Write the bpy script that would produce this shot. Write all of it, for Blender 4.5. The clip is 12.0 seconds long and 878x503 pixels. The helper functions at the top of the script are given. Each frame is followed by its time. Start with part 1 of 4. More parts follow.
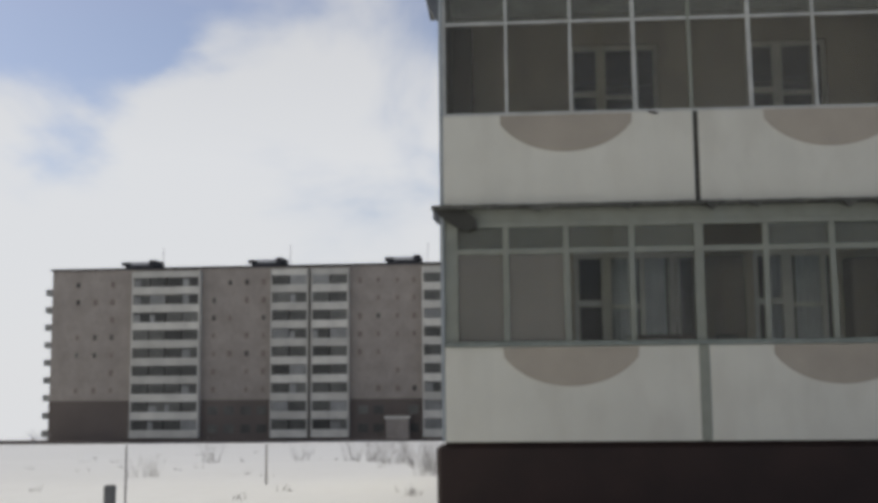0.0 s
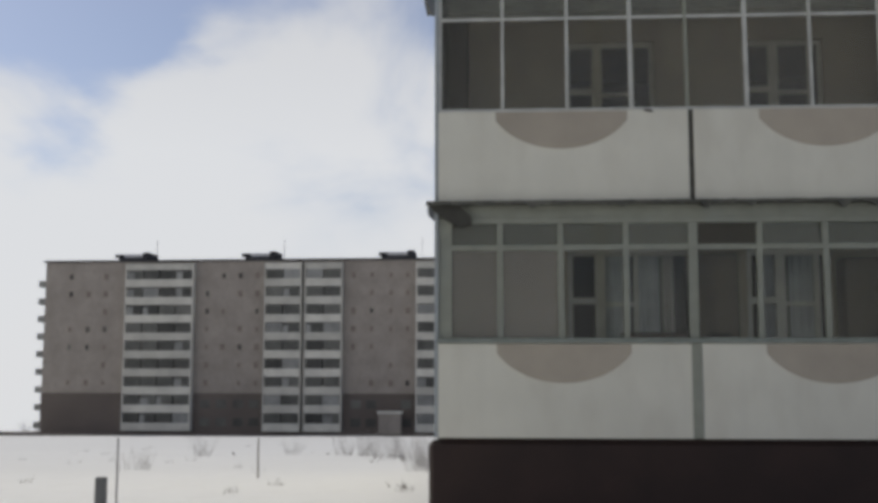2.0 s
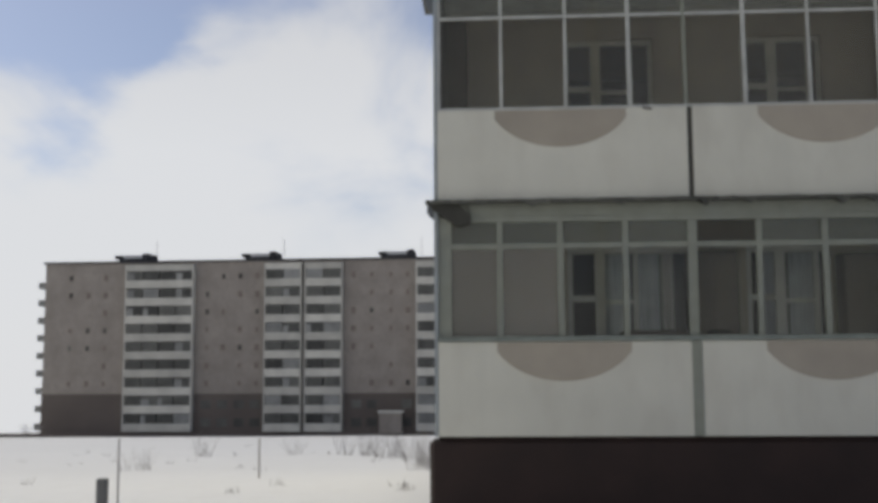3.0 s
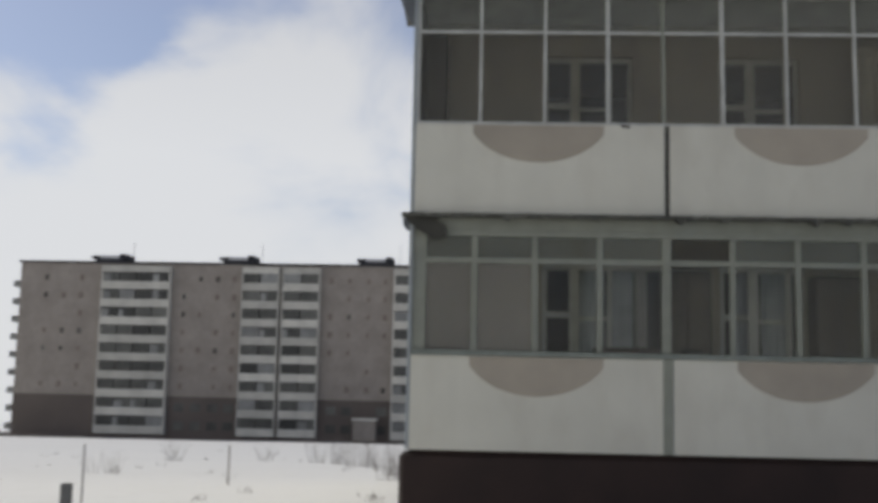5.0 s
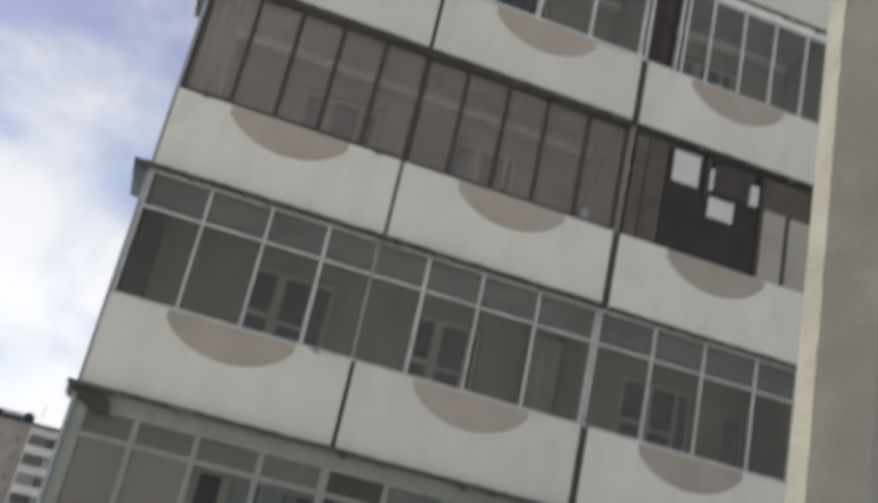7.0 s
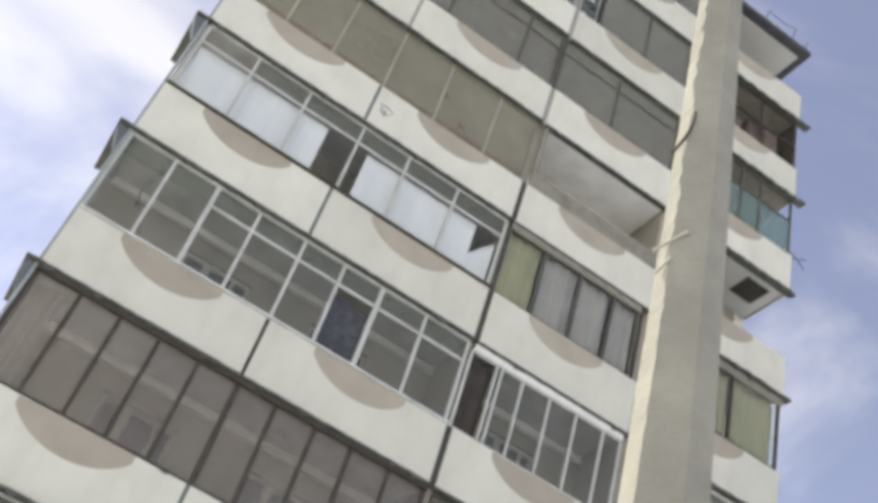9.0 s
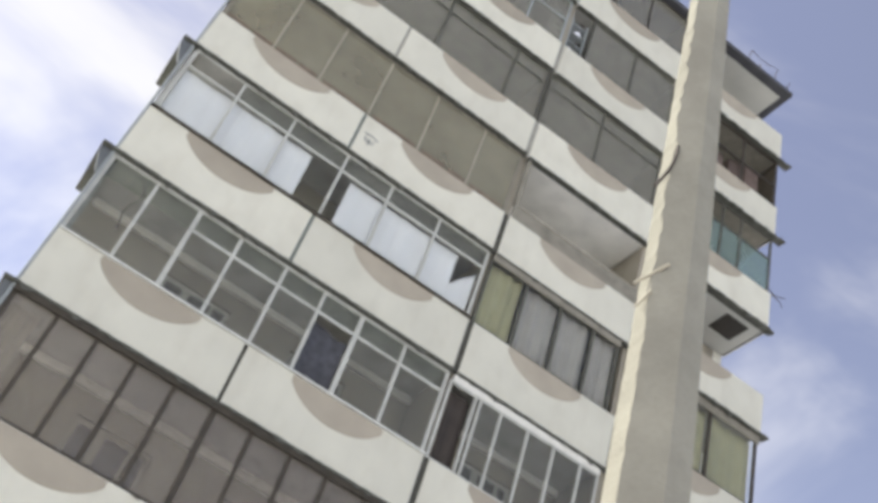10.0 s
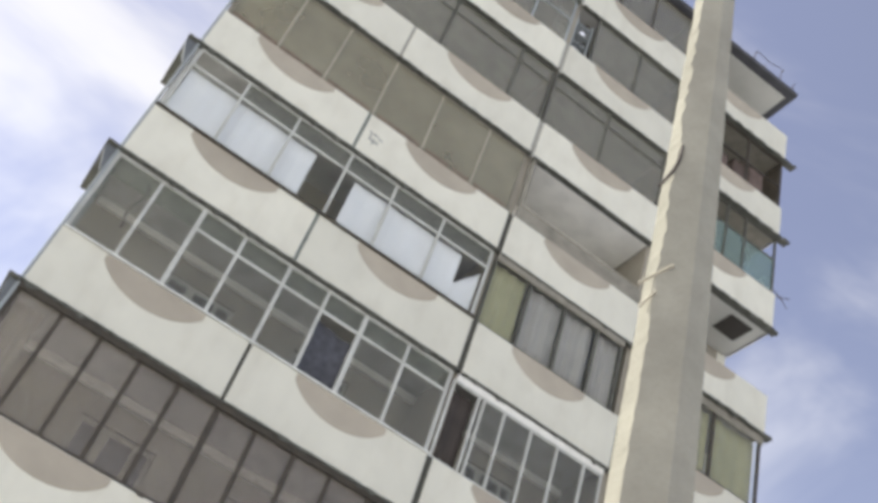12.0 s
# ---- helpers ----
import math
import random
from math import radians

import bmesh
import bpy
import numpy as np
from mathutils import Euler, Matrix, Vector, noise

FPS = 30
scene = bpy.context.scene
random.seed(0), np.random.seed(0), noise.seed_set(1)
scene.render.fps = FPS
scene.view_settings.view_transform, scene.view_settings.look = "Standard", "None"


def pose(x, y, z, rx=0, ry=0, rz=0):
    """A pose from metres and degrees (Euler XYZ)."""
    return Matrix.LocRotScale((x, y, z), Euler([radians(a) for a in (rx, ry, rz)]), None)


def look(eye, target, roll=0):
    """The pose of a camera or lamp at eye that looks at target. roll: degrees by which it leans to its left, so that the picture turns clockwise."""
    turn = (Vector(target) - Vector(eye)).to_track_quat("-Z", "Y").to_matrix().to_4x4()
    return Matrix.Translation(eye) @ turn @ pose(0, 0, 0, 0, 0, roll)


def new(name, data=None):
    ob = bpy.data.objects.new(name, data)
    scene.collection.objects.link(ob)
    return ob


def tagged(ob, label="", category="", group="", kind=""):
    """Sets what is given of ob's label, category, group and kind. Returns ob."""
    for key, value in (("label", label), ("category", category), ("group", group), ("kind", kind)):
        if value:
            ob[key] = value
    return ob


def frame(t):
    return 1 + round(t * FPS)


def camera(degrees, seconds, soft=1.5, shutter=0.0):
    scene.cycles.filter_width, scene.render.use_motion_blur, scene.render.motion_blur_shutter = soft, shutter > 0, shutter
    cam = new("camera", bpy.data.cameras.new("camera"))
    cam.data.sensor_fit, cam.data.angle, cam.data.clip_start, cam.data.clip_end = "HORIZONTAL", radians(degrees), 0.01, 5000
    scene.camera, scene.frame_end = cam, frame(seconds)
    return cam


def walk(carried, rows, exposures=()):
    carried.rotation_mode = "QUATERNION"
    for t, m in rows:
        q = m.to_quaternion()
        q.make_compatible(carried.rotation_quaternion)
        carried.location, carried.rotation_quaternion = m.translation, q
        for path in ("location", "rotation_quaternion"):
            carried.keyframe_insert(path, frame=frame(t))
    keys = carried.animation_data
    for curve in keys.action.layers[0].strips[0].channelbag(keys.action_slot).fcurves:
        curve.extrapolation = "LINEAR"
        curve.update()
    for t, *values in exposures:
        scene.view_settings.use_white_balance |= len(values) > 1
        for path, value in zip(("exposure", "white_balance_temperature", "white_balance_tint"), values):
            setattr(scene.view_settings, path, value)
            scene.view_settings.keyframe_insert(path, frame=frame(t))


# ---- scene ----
# the camera turns almost on one spot: seconds, x, y, z, yaw, pitch, roll
TURNS = [
    (0, 0.756, -12.746, 1.634, 3.729, 6.754, 0.551),
    (0.5, 0.756, -12.746, 1.634, 3.559, 6.685, 0.386),
    (1, 0.756, -12.746, 1.634, 3.298, 6.520, 0.373),
    (1.5, 0.756, -12.746, 1.634, 3.418, 6.421, 0.179),
    (2, 0.756, -12.746, 1.634, 3.346, 6.521, -0.056),
    (2.5, 0.756, -12.746, 1.634, 3.398, 6.494, 0.116),
    (3, 0.756, -12.746, 1.634, 3.372, 6.466, 0.338),
    (3.2, 0.756, -12.746, 1.634, 3.372, 6.466, 0.338),
    (4.8, 0.792, -12.741, 1.663, 3.100, 6.457, -0.585),
    (5, 0.807, -12.738, 1.675, 2.080, 6.957, -1.185),
    (5.5, 0.800, -12.850, 1.740, -2.003, 8.285, -3.199),
    (6, 0.815, -12.839, 1.770, -7.014, 11.266, -5.441),
    (6.5, 0.750, -12.870, 1.785, -12.273, 14.858, -8.912),
    (7, 0.680, -12.886, 1.720, -17.949, 20.382, -12.000),
    (7.5, 0.637, -12.872, 1.650, -23.082, 26.947, -13.347),
    (7.7, 0.645, -12.870, 1.620, -24.768, 29.560, -13.975),
    (9.3, 0.780, -12.670, 1.598, -33.115, 44.169, -14.872),
    (9.5, 0.780, -12.670, 1.598, -33.502, 44.599, -14.928),
    (10, 0.780, -12.670, 1.598, -33.969, 44.905, -15.163),
    (10.5, 0.780, -12.670, 1.598, -33.917, 44.899, -15.228),
    (11, 0.780, -12.670, 1.598, -33.876, 44.766, -15.270),
    (11.5, 0.780, -12.670, 1.598, -33.921, 44.860, -15.372),
    (12, 0.780, -12.670, 1.598, -33.943, 44.870, -15.446),
]
cam = camera(44.50, 12.0, soft=4.0, shutter=0.5)
walk(cam, [(t, pose(x, y, z, 90 + pitch, roll, yaw)) for t, x, y, z, yaw, pitch, roll in TURNS],
     exposures=[(t, e, w, 4) for t, e, w in ((0.0, -0.66, 6780), (5.0, -0.67, 6780), (6.0, -0.68, 6780), (6.5, -0.60, 6780), (7.0, -0.21, 6850), (7.5, 0.11, 6850), (7.7, 0.19, 6850), (9.3, 0.48, 6850), (12.0, 0.48, 6850))])

# ---- light ----
SUN_AZ, SUN_EL = 142.0, 38.0          # degrees, anticlockwise from +x
sun_dir = Vector((math.cos(radians(SUN_AZ)) * math.cos(radians(SUN_EL)),
                  math.sin(radians(SUN_AZ)) * math.cos(radians(SUN_EL)), math.sin(radians(SUN_EL))))
sun = new("sun", bpy.data.lights.new("sun", "SUN"))
sun.data.energy, sun.data.angle, sun.data.color = 3.9, radians(1.5), (1.0, 0.97, 0.915)
sun.matrix_world = look(sun_dir * 200, (0, 0, 0))

world = bpy.data.worlds.new("world")
scene.world = world
world.use_nodes = True
wn, wl = world.node_tree.nodes, world.node_tree.links
wn.clear()
sky = wn.new("ShaderNodeTexSky")
sky.sky_type, sky.sun_disc = "NISHITA", False
sky.sun_elevation, sky.sun_rotation = radians(SUN_EL), radians(90 - SUN_AZ)
sky.air_density, sky.dust_density = 1.0, 1.0
skyamt = wn.new("ShaderNodeVectorMath"); skyamt.operation = "MULTIPLY"
wl.new(sky.outputs[0], skyamt.inputs[0])
wc = wn.new("ShaderNodeTexCoord")
# the blue is clearer low down and more violet higher up
zen = wn.new("ShaderNodeSeparateXYZ"); wl.new(wc.outputs["Generated"], zen.inputs[0])
zmix = wn.new("ShaderNodeMix"); zmix.data_type = "RGBA"
zr = wn.new("ShaderNodeMapRange"); zr.inputs["From Min"].default_value, zr.inputs["From Max"].default_value = 0.31, 0.46
wl.new(zen.outputs["Z"], zr.inputs["Value"]); wl.new(zr.outputs[0], zmix.inputs["Factor"])
zmix.inputs["A"].default_value, zmix.inputs["B"].default_value = (0.093, 0.101, 0.132, 1), (0.103, 0.096, 0.127, 1)
wl.new(zmix.outputs["Result"], skyamt.inputs[1])
wm = wn.new("ShaderNodeMapping")
wm.inputs["Scale"].default_value = (1.0, 1.0, 1.9)
wm.inputs["Location"].default_value = (0.35, 0.2, 0.1)
wl.new(wc.outputs["Generated"], wm.inputs[0])
cl = wn.new("ShaderNodeTexNoise")
cl.inputs["Scale"].default_value, cl.inputs["Detail"].default_value = 2.1, 5.0
cl.inputs["Roughness"].default_value, cl.inputs["Distortion"].default_value = 0.55, 0.9
wl.new(wm.outputs[0], cl.inputs["Vector"])
# more cloud low down and towards the sun, thinner away from it
tilt = wn.new("ShaderNodeVectorMath"); tilt.operation = "DOT_PRODUCT"
tilt.inputs[1].default_value = (-0.24, 0.06, -0.30)
wl.new(wc.outputs["Generated"], tilt.inputs[0])
addc = wn.new("ShaderNodeMath"); addc.operation = "ADD"
wl.new(cl.outputs["Fac"], addc.inputs[0]); wl.new(tilt.outputs["Value"], addc.inputs[1])
last = addc.outputs[0]
wob = wn.new("ShaderNodeTexNoise"); wob.inputs["Scale"].default_value, wob.inputs["Detail"].default_value = 4.2, 5.0
wl.new(wm.outputs[0], wob.inputs["Vector"])
wobs = wn.new("ShaderNodeVectorMath"); wobs.operation = "MULTIPLY_ADD"
wobs.inputs[1].default_value, wobs.inputs[2].default_value = (0.34, 0.34, 0.34), (-0.17, -0.17, -0.17)
wl.new(wob.outputs["Color"], wobs.inputs[0])
bent = wn.new("ShaderNodeVectorMath"); bent.operation = "ADD"
wl.new(wc.outputs["Generated"], bent.inputs[0]); wl.new(wobs.outputs[0], bent.inputs[1])
unit = wn.new("ShaderNodeVectorMath"); unit.operation = "NORMALIZE"
wl.new(bent.outputs[0], unit.inputs[0])
for way, near, amount in (((-0.375, 0.868, 0.325), 0.986, -0.36), ((-0.30, 0.86, 0.42), 0.982, -0.22), ((0.68, 0.58, 0.45), 0.90, 0.05), ((-0.10, 0.88, 0.47), 0.968, -0.20), ((-0.11, 0.72, 0.69), 0.96, 0.06), ((-0.41, 0.885, 0.22), 0.992, -0.09)):   # blue gaps, and more haze on one side
    gap = wn.new("ShaderNodeVectorMath"); gap.operation = "DOT_PRODUCT"
    gap.inputs[1].default_value = Vector(way).normalized()
    wl.new(unit.outputs[0], gap.inputs[0])
    gr = wn.new("ShaderNodeMapRange"); gr.interpolation_type = "SMOOTHSTEP"
    gr.inputs["From Min"].default_value, gr.inputs["From Max"].default_value = near, 1.0
    gr.inputs["To Max"].default_value = amount
    wl.new(gap.outputs["Value"], gr.inputs["Value"])
    more = wn.new("ShaderNodeMath"); more.operation = "ADD"
    wl.new(last, more.inputs[0]); wl.new(gr.outputs[0], more.inputs[1])
    last = more.outputs[0]
cr = wn.new("ShaderNodeMapRange"); cr.interpolation_type = "SMOOTHSTEP"
cr.inputs["From Min"].default_value, cr.inputs["From Max"].default_value = 0.17, 0.55
cr.inputs["To Min"].default_value, cr.inputs["To Max"].default_value = 0.20, 0.97
wl.new(last, cr.inputs["Value"])
cmix = wn.new("ShaderNodeMix"); cmix.data_type = "RGBA"
wl.new(cr.outputs[0], cmix.inputs["Factor"])
wl.new(skyamt.outputs[0], cmix.inputs["A"])
height = wn.new("ShaderNodeSeparateXYZ"); wl.new(wc.outputs["Generated"], height.inputs[0])
hr = wn.new("ShaderNodeMapRange"); hr.inputs["From Min"].default_value, hr.inputs["From Max"].default_value = 0.2, 0.75
wl.new(height.outputs["Z"], hr.inputs["Value"])
ccol = wn.new("ShaderNodeMix"); ccol.data_type = "RGBA"
wl.new(hr.outputs[0], ccol.inputs["Factor"])
ccol.inputs["A"].default_value, ccol.inputs["B"].default_value = (1.15, 1.155, 1.27, 1), (0.66, 0.65, 0.74, 1)
wl.new(ccol.outputs["Result"], cmix.inputs["B"])
bg = wn.new("ShaderNodeBackground")
bg.inputs["Strength"].default_value = 1.0
wl.new(cmix.outputs["Result"], bg.inputs["Color"])
wo = wn.new("ShaderNodeOutputWorld")
wl.new(bg.outputs[0], wo.inputs["Surface"])


# ---- materials ----
def mat(name, col, rough=0.7, vary=0.12, scale=3.0, bump=0.1, fine=60.0, metal=0.0, stain=None, stain_amt=0.0, per_piece=0.0, stretch=(1, 1, 1), streak=0.0):
    """A painted, plastered or wooden surface: large blotches, fine grain, stains and relief."""
    m = bpy.data.materials.new(name)
    m.use_nodes = True
    n, l = m.node_tree.nodes, m.node_tree.links
    b = n["Principled BSDF"]
    b.inputs["Roughness"].default_value, b.inputs["Metallic"].default_value = rough, metal
    tc = n.new("ShaderNodeTexCoord")
    mp = n.new("ShaderNodeMapping")
    mp.inputs["Scale"].default_value = stretch
    l.new(tc.outputs["Object"], mp.inputs[0])
    n1 = n.new("ShaderNodeTexNoise"); n1.inputs["Scale"].default_value, n1.inputs["Detail"].default_value = scale, 5
    n2 = n.new("ShaderNodeTexNoise"); n2.inputs["Scale"].default_value, n2.inputs["Detail"].default_value = fine, 3
    for q in (n1, n2):
        l.new(mp.outputs[0], q.inputs["Vector"])
    r = n.new("ShaderNodeValToRGB")
    r.color_ramp.elements[0].position, r.color_ramp.elements[1].position = 0.3, 0.7
    r.color_ramp.elements[0].color = (*[c * (1 - vary) for c in col], 1)
    r.color_ramp.elements[1].color = (*[min(1, c * (1 + vary)) for c in col], 1)
    l.new(n1.outputs["Fac"], r.inputs[0])
    out = r.outputs[0]
    g = n.new("ShaderNodeMix"); g.data_type, g.blend_type = "RGBA", "MULTIPLY"
    gr = n.new("ShaderNodeMapRange")
    gr.inputs["To Min"].default_value, gr.inputs["To Max"].default_value = 1 - vary * 0.8, 1 + vary * 0.5
    l.new(n2.outputs["Fac"], gr.inputs["Value"])
    g.inputs["Factor"].default_value = 1.0
    l.new(out, g.inputs["A"]); l.new(gr.outputs[0], g.inputs["B"])
    out = g.outputs["Result"]
    if stain:
        sn = n.new("ShaderNodeTexNoise")
        sm = n.new("ShaderNodeMapping"); sm.inputs["Scale"].default_value = (1.0, 1.0, 0.45)
        l.new(tc.outputs["Object"], sm.inputs[0]); l.new(sm.outputs[0], sn.inputs["Vector"])
        sn.inputs["Scale"].default_value, sn.inputs["Detail"].default_value = 2.6, 6
        sr = n.new("ShaderNodeMapRange"); sr.inputs["From Min"].default_value, sr.inputs["From Max"].default_value = 0.48, 0.75
        sr.inputs["To Max"].default_value = stain_amt
        l.new(sn.outputs["Fac"], sr.inputs["Value"])
        sx = n.new("ShaderNodeMix"); sx.data_type = "RGBA"
        l.new(sr.outputs[0], sx.inputs["Factor"]); l.new(out, sx.inputs["A"])
        sx.inputs["B"].default_value = (*stain, 1)
        out = sx.outputs["Result"]
    if streak:
        # rain marks that run down the face
        kn = n.new("ShaderNodeTexNoise")
        km = n.new("ShaderNodeMapping"); km.inputs["Scale"].default_value = (1.0, 1.0, 0.05)
        l.new(tc.outputs["Object"], km.inputs[0]); l.new(km.outputs[0], kn.inputs["Vector"])
        kn.inputs["Scale"].default_value, kn.inputs["Detail"].default_value = 3.2, 5
        kr = n.new("ShaderNodeMapRange"); kr.inputs["From Min"].default_value, kr.inputs["From Max"].default_value = 0.52, 0.72
        kr.inputs["To Max"].default_value = streak
        l.new(kn.outputs["Fac"], kr.inputs["Value"])
        kx = n.new("ShaderNodeMix"); kx.data_type = "RGBA"
        l.new(kr.outputs[0], kx.inputs["Factor"]); l.new(out, kx.inputs["A"])
        kx.inputs["B"].default_value = (*[c * 0.72 for c in col], 1)
        out = kx.outputs["Result"]
    if per_piece:
        oi = n.new("ShaderNodeObjectInfo")
        pr = n.new("ShaderNodeMapRange")
        pr.inputs["To Min"].default_value, pr.inputs["To Max"].default_value = 1 - per_piece, 1 + per_piece
        l.new(oi.outputs["Random"], pr.inputs["Value"])
        px = n.new("ShaderNodeMix"); px.data_type, px.blend_type = "RGBA", "MULTIPLY"
        px.inputs["Factor"].default_value = 1.0
        l.new(out, px.inputs["A"]); l.new(pr.outputs[0], px.inputs["B"])
        out = px.outputs["Result"]
    l.new(out, b.inputs["Base Color"])
    if bump:
        bp = n.new("ShaderNodeBump"); bp.inputs["Strength"].default_value, bp.inputs["Distance"].default_value = bump, 0.01
        l.new(n2.outputs["Fac"], bp.inputs["Height"]); l.new(bp.outputs[0], b.inputs["Normal"])
    return m


def glass(name, tint=(0.85, 0.88, 0.86), dust_haze=0.15, dust_haze_col=(0.35, 0.34, 0.31), scale=2.5):
    """A window pane: clear glass with a diffuse film for dust or painted haze, glossy by Fresnel."""
    m = bpy.data.materials.new(name)
    m.use_nodes = True
    n, l = m.node_tree.nodes, m.node_tree.links
    n.remove(n["Principled BSDF"])
    tr = n.new("ShaderNodeBsdfTransparent"); tr.inputs[0].default_value = (*[math.sqrt(c) for c in tint], 1)
    gl = n.new("ShaderNodeBsdfGlossy"); gl.inputs["Roughness"].default_value = 0.04
    lw = n.new("ShaderNodeLayerWeight"); lw.inputs["Blend"].default_value = 0.5
    pw = n.new("ShaderNodeMath"); pw.operation = "POWER"; pw.inputs[1].default_value = 4.0
    l.new(lw.outputs["Facing"], pw.inputs[0])
    gm = n.new("ShaderNodeMapRange"); gm.inputs["To Min"].default_value, gm.inputs["To Max"].default_value = 0.016, 0.85
    l.new(pw.outputs[0], gm.inputs["Value"])
    df = n.new("ShaderNodeBsdfDiffuse"); df.inputs[0].default_value = (*dust_haze_col, 1)
    no = n.new("ShaderNodeTexNoise"); no.inputs["Scale"].default_value, no.inputs["Detail"].default_value = scale, 4
    tc = n.new("ShaderNodeTexCoord"); l.new(tc.outputs["Object"], no.inputs["Vector"])
    mr = n.new("ShaderNodeMapRange"); mr.inputs["To Min"].default_value, mr.inputs["To Max"].default_value = dust_haze * 0.25, min(1, dust_haze * 0.8)
    l.new(no.outputs["Fac"], mr.inputs["Value"])
    a = n.new("ShaderNodeMixShader"); l.new(mr.outputs[0], a.inputs[0]); l.new(tr.outputs[0], a.inputs[1]); l.new(df.outputs[0], a.inputs[2])
    b = n.new("ShaderNodeMixShader"); l.new(gm.outputs[0], b.inputs[0]); l.new(a.outputs[0], b.inputs[1]); l.new(gl.outputs[0], b.inputs[2])
    l.new(b.outputs[0], n["Material Output"].inputs["Surface"])
    return m


M_PANEL = mat("whitewashed_concrete", (0.655, 0.635, 0.538), 0.85, 0.05, 1.2, 0.25, 90, stain=(0.50, 0.465, 0.38), stain_amt=0.36, per_piece=0.06, streak=0.13)
M_ARC = mat("beige_paint", (0.388, 0.343, 0.274), 0.85, 0.08, 2.0, 0.25, 90, per_piece=0.06)
M_SLAB = mat("raw_concrete", (0.46, 0.45, 0.42), 0.9, 0.15, 2.0, 0.3, 40, stain=(0.28, 0.27, 0.24), stain_amt=0.5)
M_JOINT = mat("dark_sealant", (0.060, 0.058, 0.047), 0.9, 0.2, 4.0)
M_JOINT_PALE = mat("pale_mortar", (0.33, 0.32, 0.28), 0.9, 0.15, 4.0)
M_JOINT_GREY = mat("grey_mastic", (0.16, 0.18, 0.165), 0.9, 0.15, 4.0)
M_FLASH = mat("weathered_zinc", (0.088, 0.087, 0.070), 0.75, 0.3, 5.0)
M_BRACKET = mat("slate_grey_sheet", (0.13, 0.14, 0.15), 0.8, 0.15, 3.0)
M_POST = mat("blue_grey_paint", (0.31, 0.335, 0.335), 0.6, 0.12, 3.0, stain=(0.2, 0.2, 0.19), stain_amt=0.4)
M_BACK = mat("loggia_plaster", (0.312, 0.281, 0.222), 0.9, 0.1, 1.5, 0.2, 70, stain=(0.16, 0.14, 0.12), stain_amt=0.4)
M_PLINTH = mat("dark_red_plinth_paint", (0.027, 0.014, 0.010), 0.8, 0.25, 1.6, 0.3, 50)
# near-black colour puts the darkness of the unlit rooms into their wall
M_ROOM = mat("darkened_room_wall", (0.060, 0.052, 0.042), 0.9, 0.1, 2.0)
M_ROOF = mat("bitumen_felt", (0.06, 0.06, 0.065), 0.9, 0.2, 2.0)
M_WHITE = mat("white_frame_paint", (0.66, 0.66, 0.62), 0.5, 0.08, 6.0, 0.1, 60, stain=(0.38, 0.36, 0.32), stain_amt=0.5)
M_ROOMFRAME = mat("aged_room_frame_paint", (0.40, 0.39, 0.345), 0.6, 0.1, 6.0, 0.1, 60)
M_GREENISH = mat("pale_green_frame_paint", (0.250, 0.257, 0.205), 0.55, 0.1, 5.0, 0.1, 60, stain=(0.22, 0.24, 0.22), stain_amt=0.4)
M_THIN = mat("thin_weathered_frame_paint", (0.50, 0.50, 0.455), 0.55, 0.12, 6.0, 0.1, 60, stain=(0.30, 0.29, 0.25), stain_amt=0.6)
M_LEDGE = mat("turquoise_grey_ledge_paint", (0.215, 0.238, 0.205), 0.6, 0.2, 5.0, 0.2, 60, stain=(0.14, 0.15, 0.13), stain_amt=0.5)
M_STUMP = mat("dark_grey_post_concrete", (0.13, 0.13, 0.125), 0.9, 0.2, 5.0)
M_LINEN = mat("pale_grey_lining_board", (0.80, 0.78, 0.72), 0.8, 0.07, 2.0, 0.2, 60, stain=(0.55, 0.53, 0.48), stain_amt=0.4)
M_DARK = mat("dark_stained_timber", (0.052, 0.042, 0.029), 0.6, 0.25, 6.0, 0.3, 50)
M_BROWN = mat("brown_board", (0.095, 0.079, 0.058), 0.75, 0.2, 3.0, 0.3, 40, per_piece=0.15)
M_BEIGE = mat("beige_frame_paint", (0.40, 0.36, 0.28), 0.6, 0.1, 5.0)
M_BLACKBOARD = mat("blackened_board", (0.032, 0.027, 0.021), 0.8, 0.3, 3.0)
M_PALE = mat("pale_lining_board", (0.47, 0.465, 0.42), 0.75, 0.06, 2.0)
M_SHEET = mat("white_sheet", (0.80, 0.805, 0.86), 0.85, 0.05, 3.0, 0.2, 120)
M_CARD = mat("pale_card_board", (0.60, 0.585, 0.53), 0.85, 0.08, 3.0, 0.2, 80)
M_OLIVE = mat("olive_curtain", (0.355, 0.34, 0.225), 0.9, 0.1, 3.0, 0.2, 120)
M_LILAC = mat("grey_lilac_curtain", (0.375, 0.355, 0.345), 0.9, 0.1, 3.0, 0.2, 120)
M_NAVY = mat("dark_blue_cloth", (0.070, 0.071, 0.082), 0.9, 0.3, 9.0, 0.2, 120)
M_MAROON = mat("maroon_cloth", (0.052, 0.042, 0.036), 0.9, 0.2, 4.0, 0.2, 120)
M_BLUECURT = mat("blue_net_curtain", (0.37, 0.39, 0.42), 0.9, 0.15, 4.0, 0.2, 120)
M_CONC = mat("pole_concrete", (0.305, 0.288, 0.235), 0.88, 0.16, 3.5, 0.5, 45, stain=(0.24, 0.22, 0.18), stain_amt=0.6)
M_STEEL = mat("rusty_steel", (0.09, 0.075, 0.065), 0.6, 0.3, 20.0, metal=0.5)
M_SNOW = mat("snow", (0.65, 0.64, 0.645), 0.9, 0.03, 0.12, 0.4, 3.0, stain=(0.56, 0.54, 0.535), stain_amt=0.35)
